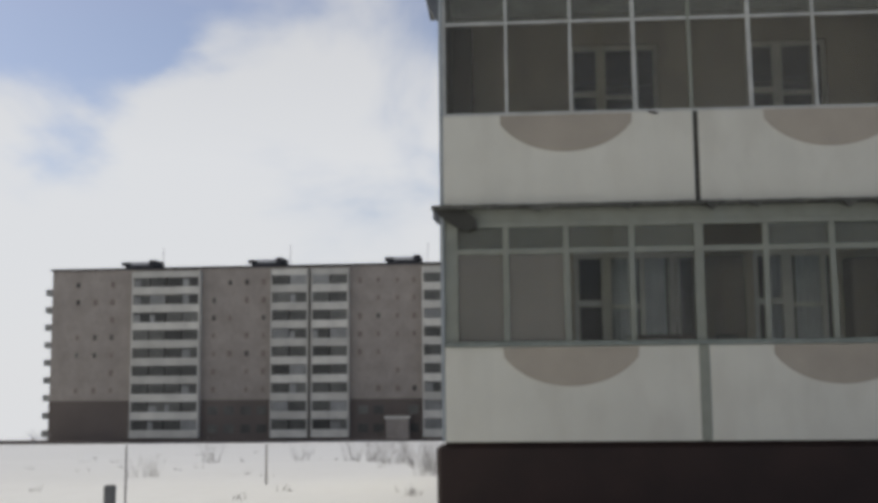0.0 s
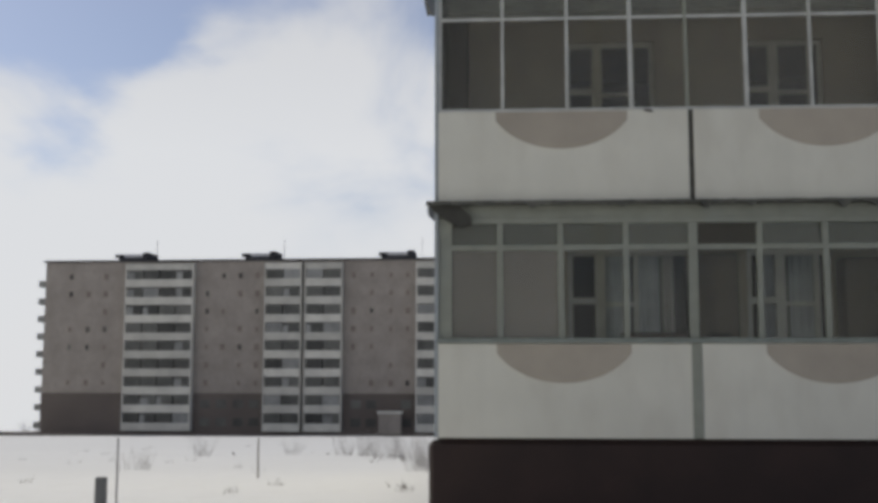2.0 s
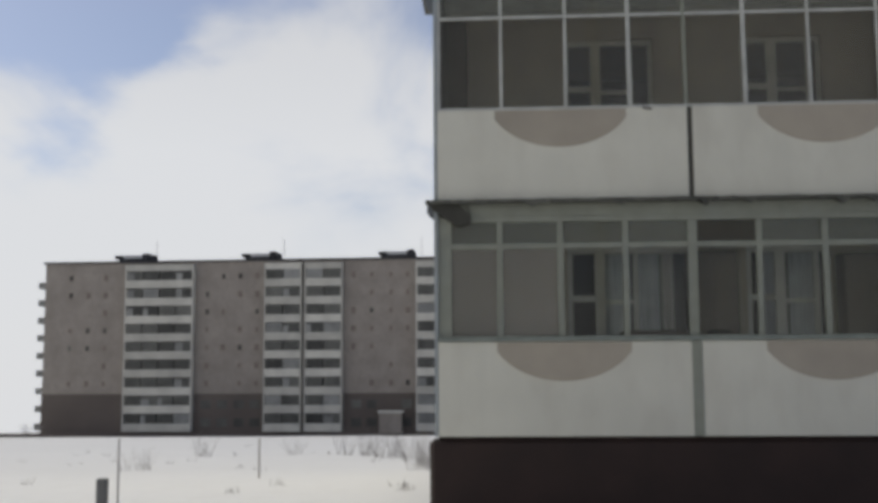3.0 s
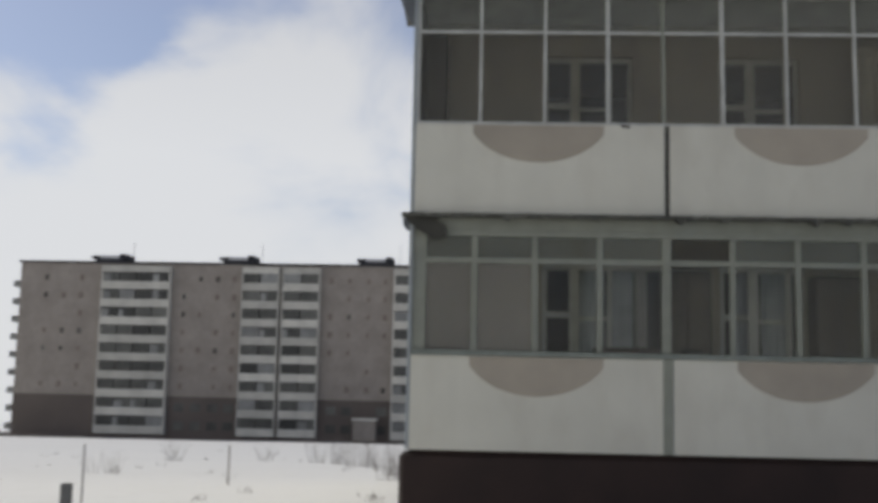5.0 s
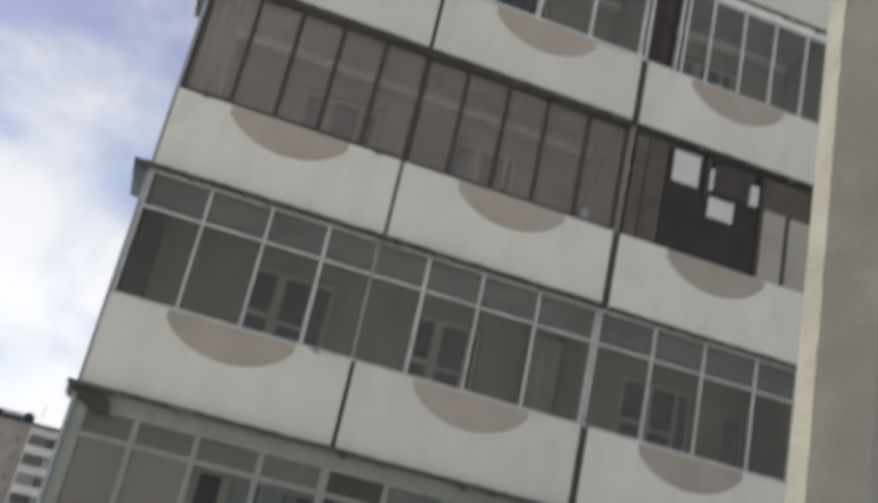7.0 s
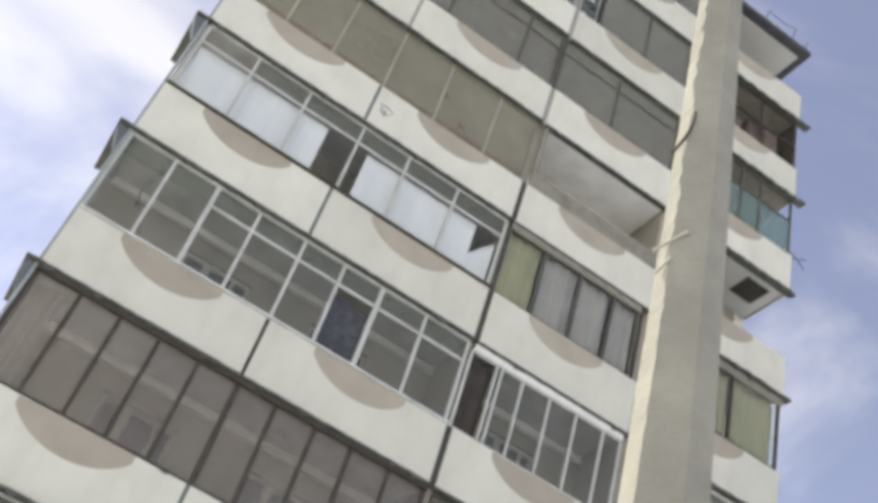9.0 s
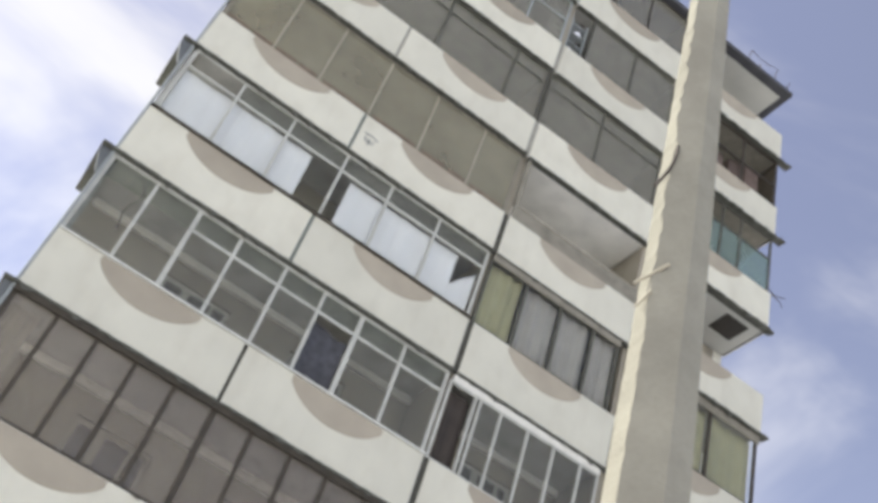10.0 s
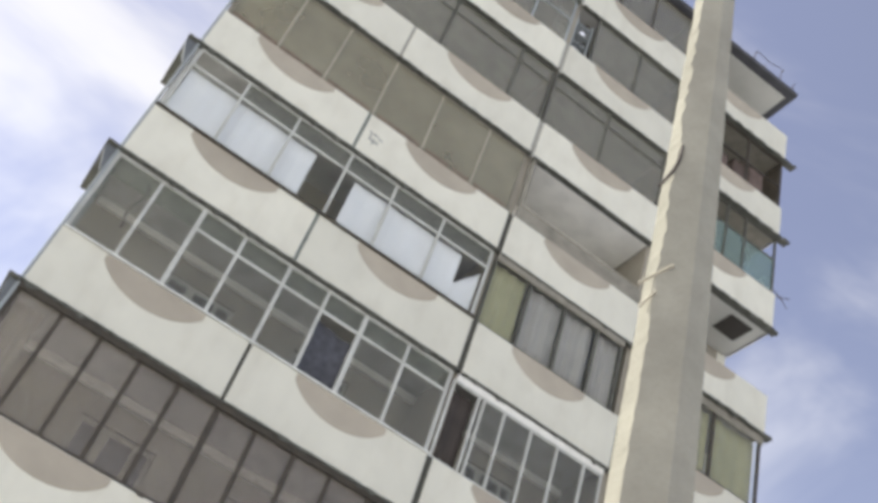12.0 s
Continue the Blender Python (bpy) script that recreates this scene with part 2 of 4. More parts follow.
M_TWIG = mat("bare_twigs", (0.30, 0.28, 0.27), 0.9, 0.2, 8.0)
M_FARWALL = mat("grey_aggregate_panel", (0.325, 0.288, 0.25), 0.9, 0.13, 0.35, 0.2, 1.6, stain=(0.21, 0.19, 0.17), stain_amt=0.4)
M_FARDARK = mat("dark_brown_cladding", (0.138, 0.115, 0.10), 0.9, 0.15, 0.12, 0.2, 4.0)
M_FARWHITE = mat("far_white_panel", (0.58, 0.56, 0.495), 0.85, 0.12, 0.5, 0.1, 1.5, per_piece=0.16)
M_FARPANE = mat("far_dark_glazing", (0.085, 0.084, 0.074), 0.5, 0.3, 0.5, 0.0, 4.0, per_piece=0.6)
M_FARLIGHT = mat("far_pale_glazing", (0.24, 0.24, 0.225), 0.5, 0.2, 0.5, 0.0, 4.0, per_piece=0.2)
M_FARRED = mat("far_reddish_frame", (0.215, 0.175, 0.15), 0.6, 0.2, 1.0)
M_TAN = mat("tan_painted_board", (0.54, 0.505, 0.41), 0.8, 0.08, 2.0, 0.2, 60, stain=(0.25, 0.21, 0.16), stain_amt=0.4)
M_RUST = mat("rusty_strip_paint", (0.17, 0.13, 0.095), 0.8, 0.3, 6.0)
M_FADED = mat("faded_beige_board", (0.37, 0.345, 0.275), 0.85, 0.1, 2.5, 0.2, 60, stain=(0.24, 0.21, 0.16), stain_amt=0.4)
M_WEATHERED = mat("weathered_grey_brown_board", (0.255, 0.235, 0.19), 0.85, 0.18, 4.0, 0.3, 50, stain=(0.14, 0.13, 0.10), stain_amt=0.5)
M_CLUTTER = mat("brown_clutter", (0.12, 0.085, 0.07), 0.8, 0.3, 5.0, per_piece=0.4)

G_CLEAR = glass("clear_glass", (0.93, 0.94, 0.90), dust_haze=0.035)
G_DUSTY = glass("dusty_glass", (0.84, 0.81, 0.77), 0.42, (0.38, 0.345, 0.305))
G_UPPER = glass("frosted_upper_glass", (0.74, 0.77, 0.72), 0.38, (0.29, 0.295, 0.25))
G_BEIGE = glass("beige_tinted_glass", (0.62, 0.56, 0.45), 0.55, (0.36, 0.32, 0.25))
G_GREY = glass("grey_green_glass", (0.76, 0.77, 0.71), 0.55, (0.385, 0.362, 0.30))
G_TURQ = glass("turquoise_glass", (0.45, 0.56, 0.52), 0.8, (0.26, 0.335, 0.30))
G_MILK = glass("milky_glass", (0.7, 0.7, 0.70), 0.75, (0.47, 0.47, 0.475), 0.4)
G_RED = glass("brownish_upper_glass", (0.5, 0.48, 0.43), 0.5, (0.13, 0.12, 0.095))
# on the next two panes the film imitates a haze of reflections
G_HAZE = glass("reflection_haze_glass", (0.88, 0.88, 0.85), 0.21, (0.36, 0.355, 0.32), 1.2)
G_VEIL = glass("reflection_veil_glass", (0.93, 0.93, 0.91), 0.07, (0.33, 0.335, 0.31), 1.5)
G_HAZE2 = glass("smoky_clear_glass", (0.78, 0.765, 0.71), 0.13, (0.35, 0.335, 0.285))
G_UPPER2 = glass("greenish_upper_glass", (0.72, 0.74, 0.70), 0.42, (0.29, 0.287, 0.245))
G_FILM = glass("beige_film_glass", (0.58, 0.54, 0.44), 0.95, (0.37, 0.347, 0.262), 0.8)
G_FOG = glass("curtained_dusty_glass", (0.84, 0.82, 0.77), 0.50, (0.35, 0.33, 0.285), 1.2)
G_ROOM = glass("room_glass", (0.72, 0.67, 0.58), 0.16, (0.25, 0.25, 0.27))


# ---- building blocks ----
def box(bm, x0, x1, y0, y1, z0, z1, bevel=0.0):
    vs = [bm.verts.new((x, y, z)) for z in (z0, z1) for x, y in ((x0, y0), (x1, y0), (x1, y1), (x0, y1))]
    fs = [bm.faces.new([vs[i] for i in f]) for f in ((3, 2, 1, 0), (4, 5, 6, 7), (0, 1, 5, 4), (1, 2, 6, 5), (2, 3, 7, 6), (3, 0, 4, 7))]
    if bevel:
        bmesh.ops.bevel(bm, geom=list({e for f in fs for e in f.edges}), offset=bevel, segments=1, affect="EDGES", profile=0.7)


def part(name, bm, material, parent=None, label=""):
    me = bpy.data.meshes.new(name)
    bm.normal_update()
    bm.to_mesh(me)
    bm.free()
    me.materials.append(material)
    ob = new(name, me)
    if parent:
        ob.parent = parent
    if label:
        tagged(ob, label)
    return ob


def box_part(name, dims, material, parent=None, label="", bevel=0.0):
    bm = bmesh.new()
    box(bm, *dims, bevel)
    return part(name, bm, material, parent, label)


def pane(x0, x1, y, z0, z1, material, parent, name="glass_pane"):
    ob = box_part(name, (x0, x1, y - 0.003, y + 0.003, z0, z1), material, parent)
    ob.visible_shadow = False
    return ob


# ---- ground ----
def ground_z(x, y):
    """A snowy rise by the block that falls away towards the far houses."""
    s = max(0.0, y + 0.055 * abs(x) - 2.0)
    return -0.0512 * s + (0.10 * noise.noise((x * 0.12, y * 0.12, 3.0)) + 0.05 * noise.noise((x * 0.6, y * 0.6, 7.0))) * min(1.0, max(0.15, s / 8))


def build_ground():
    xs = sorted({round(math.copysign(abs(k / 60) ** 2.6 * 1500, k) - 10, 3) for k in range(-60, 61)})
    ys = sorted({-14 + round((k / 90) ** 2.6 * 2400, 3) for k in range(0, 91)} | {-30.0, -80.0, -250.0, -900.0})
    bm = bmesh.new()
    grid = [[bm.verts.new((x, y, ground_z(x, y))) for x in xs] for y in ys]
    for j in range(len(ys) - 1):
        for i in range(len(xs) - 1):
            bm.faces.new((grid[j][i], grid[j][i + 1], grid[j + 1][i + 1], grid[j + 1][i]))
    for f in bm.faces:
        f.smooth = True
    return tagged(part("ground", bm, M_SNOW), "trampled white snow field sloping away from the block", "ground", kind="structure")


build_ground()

# ---- the near block ----
COL = (0.0, 3.03, 6.22, 9.40, 12.73)
FLOORS = 9


# small departures of single storeys from the even pitch
FOOT = {4: 0.06, 7: -0.04, 8: 0.05, 9: 0.02}
SILL = {6: -0.09, 7: -0.04}


def zb(n):
    return 0.89 + 2.8 * (n - 1) + FOOT.get(n, 0.0)


def zt(n):
    return 2.0 + 2.8 * (n - 1) + SILL.get(n, 0.0)


block = tagged(new("apartment_block"), "nine-storey white panel apartment block with glazed loggias", "apartment building")
BACK_Y = 1.30

# plinth and shell
box_part("plinth", (-0.11, 12.79, 0.03, 0.30, -0.4, zb(1) - 0.03), M_PLINTH, block, "dark red-brown painted plinth", bevel=0.05)
box_part("plinth_cap", (0.0, 12.73, 0.05, 0.30, zb(1) - 0.028, zb(1) - 0.002), M_PLINTH, block)
box_part("plinth_side", (0.05, 0.25, 0.302, 12.0, -0.6, zb(1) - 0.002), M_PLINTH, block)
box_part("plinth_side", (12.48, 12.68, 0.302, 12.0, -0.6, zb(1) - 0.002), M_PLINTH, block)
bm = bmesh.new()
box(bm, 0.06, 0.30, BACK_Y + 0.202, 12.0, zb(1), zb(10))
box(bm, 12.43, 12.67, BACK_Y, 12.0, zb(1), zb(10))
box(bm, 0.30, 12.43, 11.75, 12.0, zb(1), zb(10))
part("outer_wall", bm, M_PANEL, block)
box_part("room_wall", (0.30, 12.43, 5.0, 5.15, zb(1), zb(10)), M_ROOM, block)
bm = bmesh.new()
box(bm, -0.14, 12.87, -0.14, 12.1, zb(10), zb(10) + 0.16, 0.02)
box(bm, -0.05, 12.78, 0.05, 0.25, zb(10) + 0.16, zb(10) + 0.50)
box(bm, -0.05, 0.15, 0.25, 12.0, zb(10) + 0.16, zb(10) + 0.50)
box(bm, 12.58, 12.78, 0.25, 12.0, zb(10) + 0.16, zb(10) + 0.50)
roof = part("roof", bm, M_ROOF, block, "dark felted flat roof with a projecting edge")
bm = bmesh.new()
box(bm, 12.05, 12.07, 0.30, 0.32, zb(10) + 0.5, zb(10) + 1.15)
box(bm, 11.8, 12.43, 0.305, 0.315, zb(10) + 1.0, zb(10) + 1.012)
box(bm, 11.85, 12.38, 0.305, 0.315, zb(10) + 0.85, zb(10) + 0.862)
part("aerial", bm, M_STEEL, roof)

for n in range(1, FLOORS + 1):
    box_part("floor_slab", (0.03, 12.70, 0.095, 4.99, zb(n), zb(n) + 0.16), M_SLAB, block)
    for i in range(4):
        x0, x1 = COL[i], COL[i + 1]
        g0 = 0.0 if i == 0 else (0.03 if i != 2 else 0.055)
        g1 = 0.0 if i == 3 else (0.03 if i != 1 else 0.055)
        bm = bmesh.new()
        box(bm, x0 + g0, x1 - g1, 0.0, 0.09, zb(n), zt(n), 0.008)
        panel = part("parapet_panel", bm, M_PANEL, block)
        # beige circle segment hanging from the panel's top edge
        cx, half, drop = (x0 + x1) / 2 + (0.0 if i else -0.03), 0.79, 0.47
        rad = (half * half + drop * drop) / (2 * drop)
        bm = bmesh.new()
        rim = [(cx - half, zt(n) - 0.012)]
        for k in range(0, 25):
            xx = cx - half + 2 * half * k / 24
            rim.append((xx, zt(n) - 0.12 - (math.sqrt(max(0, rad * rad - (xx - cx) ** 2)) - (rad - drop)) * (drop - 0.12) / drop))
        rim.append((cx + half, zt(n) - 0.012))
        fr = [bm.verts.new((x, -0.005, z)) for x, z in rim]
        bk = [bm.verts.new((x, 0.002, z)) for x, z in rim]
        bm.faces.new(fr)
        for a in range(len(rim)):
            b = (a + 1) % len(rim)
            bm.faces.new((fr[a], bk[a], bk[b], fr[b]))
        part("arc_panel", bm, M_ARC, panel, "beige painted circle segment")
    # joints between panels
    for i, w in ((1, 0.03), (2, 0.055), (3, 0.03)):
        jm = M_JOINT_PALE if n > 6 else M_JOINT_GREY if i == 1 and n in (1, 3, 5, 6) else M_JOINT
        box_part("panel_joint", (COL[i] - w, COL[i] + w, 0.02, 0.09, zb(n), zt(n) - 0.004), jm, block)
    # returns on the sides
    if n == 1:
        box_part("joint_cover", (COL[1] - 0.06, COL[1] + 0.06, -0.012, 0.018, zb(1) + 0.005, zt(1) - 0.002), M_GREENISH, block, bevel=0.003)
    box_part("parapet_return", (0.0, 0.08, 0.092, BACK_Y - 0.002, zb(n), zt(n) - 0.003), M_PANEL, block)
    box_part("parapet_return", (12.65, 12.73, 0.092, BACK_Y - 0.002, zb(n), zt(n) - 0.003), M_PANEL, block)
    # party walls across the loggia
    for i in (2, 3):
        box_part("party_wall", (COL[i] - 0.07, COL[i] + 0.07, 0.10, BACK_Y - 0.002, zb(n) + 0.162, zb(n + 1) - 0.002), M_BACK, block)

# pale strip stands for light on the back wall's top, under the loggia ceiling
for n in (3, 4):
    for a, b in ((0.10, 6.16), (6.32, 9.32)):
        box_part("lit_wall_strip", (a, b, BACK_Y - 0.10, BACK_Y - 0.003, zb(n + 1) - 0.14, zb(n + 1) - 0.004), M_LINEN, block, bevel=0.02)
# the far ends of two loggias are boarded
for n, m in ((3, M_BROWN), (4, M_CARD), (8, M_BROWN)):
    for k in range(4):
        box_part("end_board", (12.66, 12.69, 0.13 + k * 0.29, 0.41 + k * 0.29, zt(n), zb(n + 1) - 0.04), m, block)

# drip edges under the panels, bent and chipped
def drip_edge(x0, x1, out, z, seed):
    r = random.Random(seed)
    bm = bmesh.new()
    prev = None
    steps = max(2, int((x1 - x0) / 0.075))
    for k in range(steps + 1):
        x = x0 + (x1 - x0) * k / steps
        o, lo, up = out * r.uniform(0.75, 1.1), 0.037 + r.uniform(-0.010, 0.024) + (r.uniform(0.02, 0.06) if r.random() < 0.13 else 0), r.uniform(-0.002, 0.004)
        ring = [bm.verts.new(p) for p in ((x, 0.09, z - 0.035), (x, -o, z - lo), (x, -o, z - 0.002 + up), (x, -0.004, z + 0.012 + up), (x, 0.09, z - 0.002))]
        if prev:
            for i in range(5):
                bm.faces.new((prev[i], ring[i], ring[(i + 1) % 5], prev[(i + 1) % 5]))
        else:
            bm.faces.new(ring)
        prev = ring
    bm.faces.new(prev[::-1])
    bmesh.ops.recalc_face_normals(bm, faces=bm.faces)
    part("drip_edge", bm, M_FLASH, block)


for n in range(2, FLOORS + 1):
    out = {2: 0.11, 3: 0.10, 4: 0.05, 5: 0.05, 6: 0.05, 7: 0.07, 8: 0.05, 9: 0.05}[n]
    left = {2: -0.14, 3: -0.23, 4: -0.19, 5: -0.23, 6: -0.23, 7: -0.10, 8: -0.06, 9: -0.05}[n]
    drip_edge(left, 6.19, out, zb(n), n * 3)
    box_part("drip_return", (left, 0.06, 0.092, BACK_Y, zb(n) - 0.035, zb(n) - 0.002), M_FLASH, block)
    drip_edge(6.29, 9.38, out * 0.6, zb(n), n * 3 + 1)
    drip_edge(9.42, {7: 12.80, 8: 12.95, 9: 13.00}.get(n, 12.85), 0.11, zb(n), n * 3 + 2)

# corner posts and side brackets at the block's free edge
for n in range(1, FLOORS + 1):
    box_part("corner_post", (-0.045, 0.0, 0.0, 0.09, zb(n), zb(n + 1) - 0.037), M_POST, block, bevel=0.006)
for n, reach, fall in ((2, 0.13, 0.20), (3, 0.22, 0.45), (4, 0.15, 0.5), (5, 0.20, 0.5), (6, 0.22, 0.55)):
    bm = bmesh.new()
    f = [bm.verts.new((x, 0.03, z)) for x, z in ((-reach, zb(n) - 0.04), (-0.05, zb(n) - 0.04), (-0.05, zb(n) - fall), (-0.08, zb(n) - fall), (-reach, zb(n) - 0.14))]
    g = [bm.verts.new((v.co.x, 0.10, v.co.z)) for v in f]
    bm.faces.new(f[::-1])
    bm.faces.new(g)
    for k in range(5):
        bm.faces.new((f[k], f[(k + 1) % 5], g[(k + 1) % 5], g[k]))
    part("corner_bracket", bm, M_BRACKET, block)

# slanting sheet gussets under the ends of the first drip edge
def gusset(x, way, z):
    bm = bmesh.new()
    rim = ((-0.10, -0.036), (0.24, -0.036), (0.39, -0.17), (0.40, -0.27), (0.27, -0.32), (0.10, -0.22), (-0.06, -0.11))
    f = [bm.verts.new((x + way * a, -0.035, z + b)) for a, b in rim]
    g = [bm.verts.new((x + way * a, 0.045, z + b)) for a, b in rim]
    bm.faces.new(f)
    bm.faces.new(g[::-1])
    for k in range(len(rim)):
        q = (k + 1) % len(rim)
        bm.faces.new((f[k], g[k], g[q], f[q]))
    bmesh.ops.recalc_face_normals(bm, faces=bm.faces)
    part("gusset", bm, M_JOINT, block, "dark weathered sheet gusset")


gusset(0.0, 1, zb(2))
gusset(6.18, -1, zb(2))

# back walls of the loggias with balcony doors and room windows
OPEN = ((1.62, 2.06, 2.80), (3.93, 4.38, 5.00), (7.25, 7.75, 8.45), (10.45, 10.95, 11.65))


def openings(n):
    return ((1.62, 2.06, 3.24),) + OPEN[1:] if n == 1 else OPEN


def back_wall(n):
    z0, z1, top, sill = zb(n) + 0.162, zb(n + 1) - 0.002, zt(n) + 1.25, zt(n) - 0.12
    bm = bmesh.new()
    x = 0.06
    for a, b, c in openings(n):
        box(bm, x, a, BACK_Y, BACK_Y + 0.2, z0, z1)
        box(bm, a, c, BACK_Y, BACK_Y + 0.2, top, z1)
        box(bm, b, c, BACK_Y, BACK_Y + 0.2, z0, sill)
        x = c
    box(bm, x, 12.43, BACK_Y, BACK_Y + 0.2, z0, z1)
    part("loggia_wall", bm, M_BACK, block)
    for k, (a, b, c) in enumerate(openings(n)):
        fm = M_FADED if n == 3 else M_ROOMFRAME
        y = BACK_Y + 0.06
        bm = bmesh.new()
        for q in ((a, a + 0.07, z0, top), (b - 0.08, b, z0, top), (a + 0.07, b - 0.08, top - 0.07, top),
                  (a + 0.07, b - 0.08, z0, z0 + 0.5), (a + 0.07, b - 0.08, zt(n) + 0.55, zt(n) + 0.63)):
            box(bm, q[0], q[1], y, y + 0.06, q[2], q[3])
        door = part("balcony_door", bm, fm, block)
        if n > 1:
            pane(a + 0.07, b - 0.08, y + 0.03, z0 + 0.5, zt(n) + 0.55, G_ROOM, door)
            pane(a + 0.07, b - 0.08, y + 0.03, zt(n) + 0.63, top - 0.07, G_ROOM, door)
        bm = bmesh.new()
        for q in ((b, b + 0.05, sill, top), (c - 0.06, c, sill, top), (b + 0.05, c - 0.06, top - 0.07, top), (b + 0.05, c - 0.06, sill, sill + 0.07),
                  (b + 0.42, b + 0.48, sill + 0.07, top - 0.07), (b + 0.05, b + 0.42, zt(n) + 0.52, zt(n) + 0.57)):
            box(bm, q[0], q[1], y, y + 0.06, q[2], q[3])
        win = part("room_window", bm, fm, block)
        pane(b + 0.05, c - 0.06, y + 0.03, sill + 0.07, top - 0.07, G_CLEAR if n == 1 else G_ROOM, win)


for n in range(1, FLOORS + 1):
    back_wall(n)


# ---- loggia glazing ----
def glazing(n, x0, x1, posts, frame_mat, width=0.05, rails=(), fill=None, y=0.03, low=None, high=None, label="", thick=None, end=None, edge=True, alt=None, rail_from=0):
    """A run of glazing over the parapet of floor n. rails: heights over the parapet's top; fill(bay, row): a glass, or None for an open bay."""
    z0 = zt(n) + 0.003 if low is None else low
    z1 = zb(n + 1) - 0.04 if high is None else high
    d = 0.05
    end = width if end is None else end
    bm = bmesh.new()
    box(bm, x0, x1, y, y + d, z0, z0 + width * 0.9, 0.004)
    box(bm, x0, x1, y, y + d, z1 - width, z1, 0.004)
    if edge:
        box(bm, x0, x0 + end, y, y + d, z0 + width * 0.9, z1 - width)
        box(bm, x1 - width, x1, y, y + d, z0 + width * 0.9, z1 - width)
    fr = part("loggia_window", bm, frame_mat, block, label)
    xs = [x0 + end] + list(posts) + [x1 - width]
    for k, p in enumerate(posts):
        w = (thick or {}).get(k, width)
        bar = box_part("mullion", (p - w / 2, p + w / 2, y - 0.006, y + d + 0.004, z0 + width * 0.9, z1 - width), (alt or {}).get(k, frame_mat), fr, bevel=0.004)
        lean = random.Random(n * 131 + round(p * 40)).uniform(-0.009, 0.009)
        for v in bar.data.vertices:      # hand-fitted bars are never quite plumb
            v.co.x += lean * (v.co.z - z0)
    levels = [z0 + width * 0.9] + [zt(n) + r for r in rails] + [z1 - width]
    for r in levels[1:-1]:
        box_part("transom", (xs[rail_from], x1 - width, y + 0.002, y + d - 0.004, r - width * 0.45, r + width * 0.45), frame_mat, fr)
    for k in range(len(xs) - 1):
        for j in range(len(levels) - 1):
            g = fill(k, j) if fill else G_CLEAR
            if g:
                pane(xs[k] + 0.004, xs[k + 1] - 0.004, y + d / 2, levels[j] + 0.004, levels[j + 1] - 0.004, g, fr)
    return fr


def side_glazing(n, frame_mat, g, solid=None):
    """The end of a loggia at the block's corner."""
    z0, z1 = zt(n) + 0.003, zb(n + 1) - 0.04
    bm = bmesh.new()
    for a, b in ((0.095, 0.15), (0.70, 0.745), (BACK_Y - 0.05, BACK_Y - 0.003)):
        box(bm, 0.01, 0.06, a, b, z0, z1)
    for c, e in ((z0, z0 + 0.05), (z1 - 0.05, z1)):
        box(bm, 0.01, 0.06, 0.15, 0.70, c, e)
        box(bm, 0.01, 0.06, 0.745, BACK_Y - 0.05, c, e)
    fr = part("side_window", bm, frame_mat, block)
    for a, b in ((0.15, 0.70), (0.745, BACK_Y - 0.05)):
        if solid:
            box_part("side_board", (0.025, 0.045, a, b, z0 + 0.05, z1 - 0.05), solid, fr)
        else:
            ob = box_part("glass_pane", (0.032, 0.038, a, b, z0 + 0.05, z1 - 0.05), g, fr)
            ob.visible_shadow = False


# first floor: pale green timber
glazing(1, 0.0, 6.17, (0.74, 1.47, 2.23, 3.02, 3.80, 4.58, 5.34), M_GREENISH, 0.07, (1.14,), lambda k, j: (G_RED if k == 4 else G_UPPER) if j else (G_FOG if k < 2 else G_VEIL if k == 3 else G_CLEAR),
        y=0.05, high=zt(1) + 1.50, thick={3: 0.11}, end=0.16, label="pale green painted timber glazing")
box_part("header_board", (0.0, 6.17, 0.06, 0.10, zt(1) + 1.502, zb(2) - 0.037), M_GREENISH, block)
box_part("window_ledge", (0.0, 6.17, -0.03, 0.048, zt(1) + 0.002, zt(1) + 0.05), M_LEDGE, block)
side_glazing(1, M_GREENISH, None, M_GREENISH)
glazing(1, 6.31, 9.33, (7.02, 7.80, 8.58), M_FLASH, 0.07, (1.12,), lambda k, j: G_GREY if j else G_MILK, label="dark framed glazing with milky lower panes")
# second floor: thin white frames
glazing(2, 0.0, 6.16, (0.78, 1.56, 2.33, 3.0, 3.71, 4.48, 5.30), M_THIN, 0.038, (1.16,), lambda k, j: G_UPPER2 if j else G_HAZE2,
        thick={2: 0.048, 3: 0.042, 4: 0.05}, alt={3: M_GREENISH}, label="thin white framed glazing")
side_glazing(2, M_DARK, None, M_BLACKBOARD)
glazing(2, 6.18, 9.33, (7.04, 7.83, 8.66), M_THIN, 0.038, (1.16,), lambda k, j: G_UPPER2 if j else G_HAZE2, label="thin white framed glazing")
# third floor: dark timber
glazing(3, 0.0, 6.17, (0.66, 1.24, 1.82, 2.42, 3.06, 3.66, 4.28, 4.90, 5.54), M_DARK, 0.058, (), lambda k, j: G_DUSTY,
        thick={4: 0.085}, label="dark timber glazing with dusty panes")
side_glazing(3, M_DARK, G_CLEAR)
box_part("header_board", (0.0, 6.17, -0.02, 0.026, zb(4) - 0.125, zb(4) - 0.037), M_DARK, block)
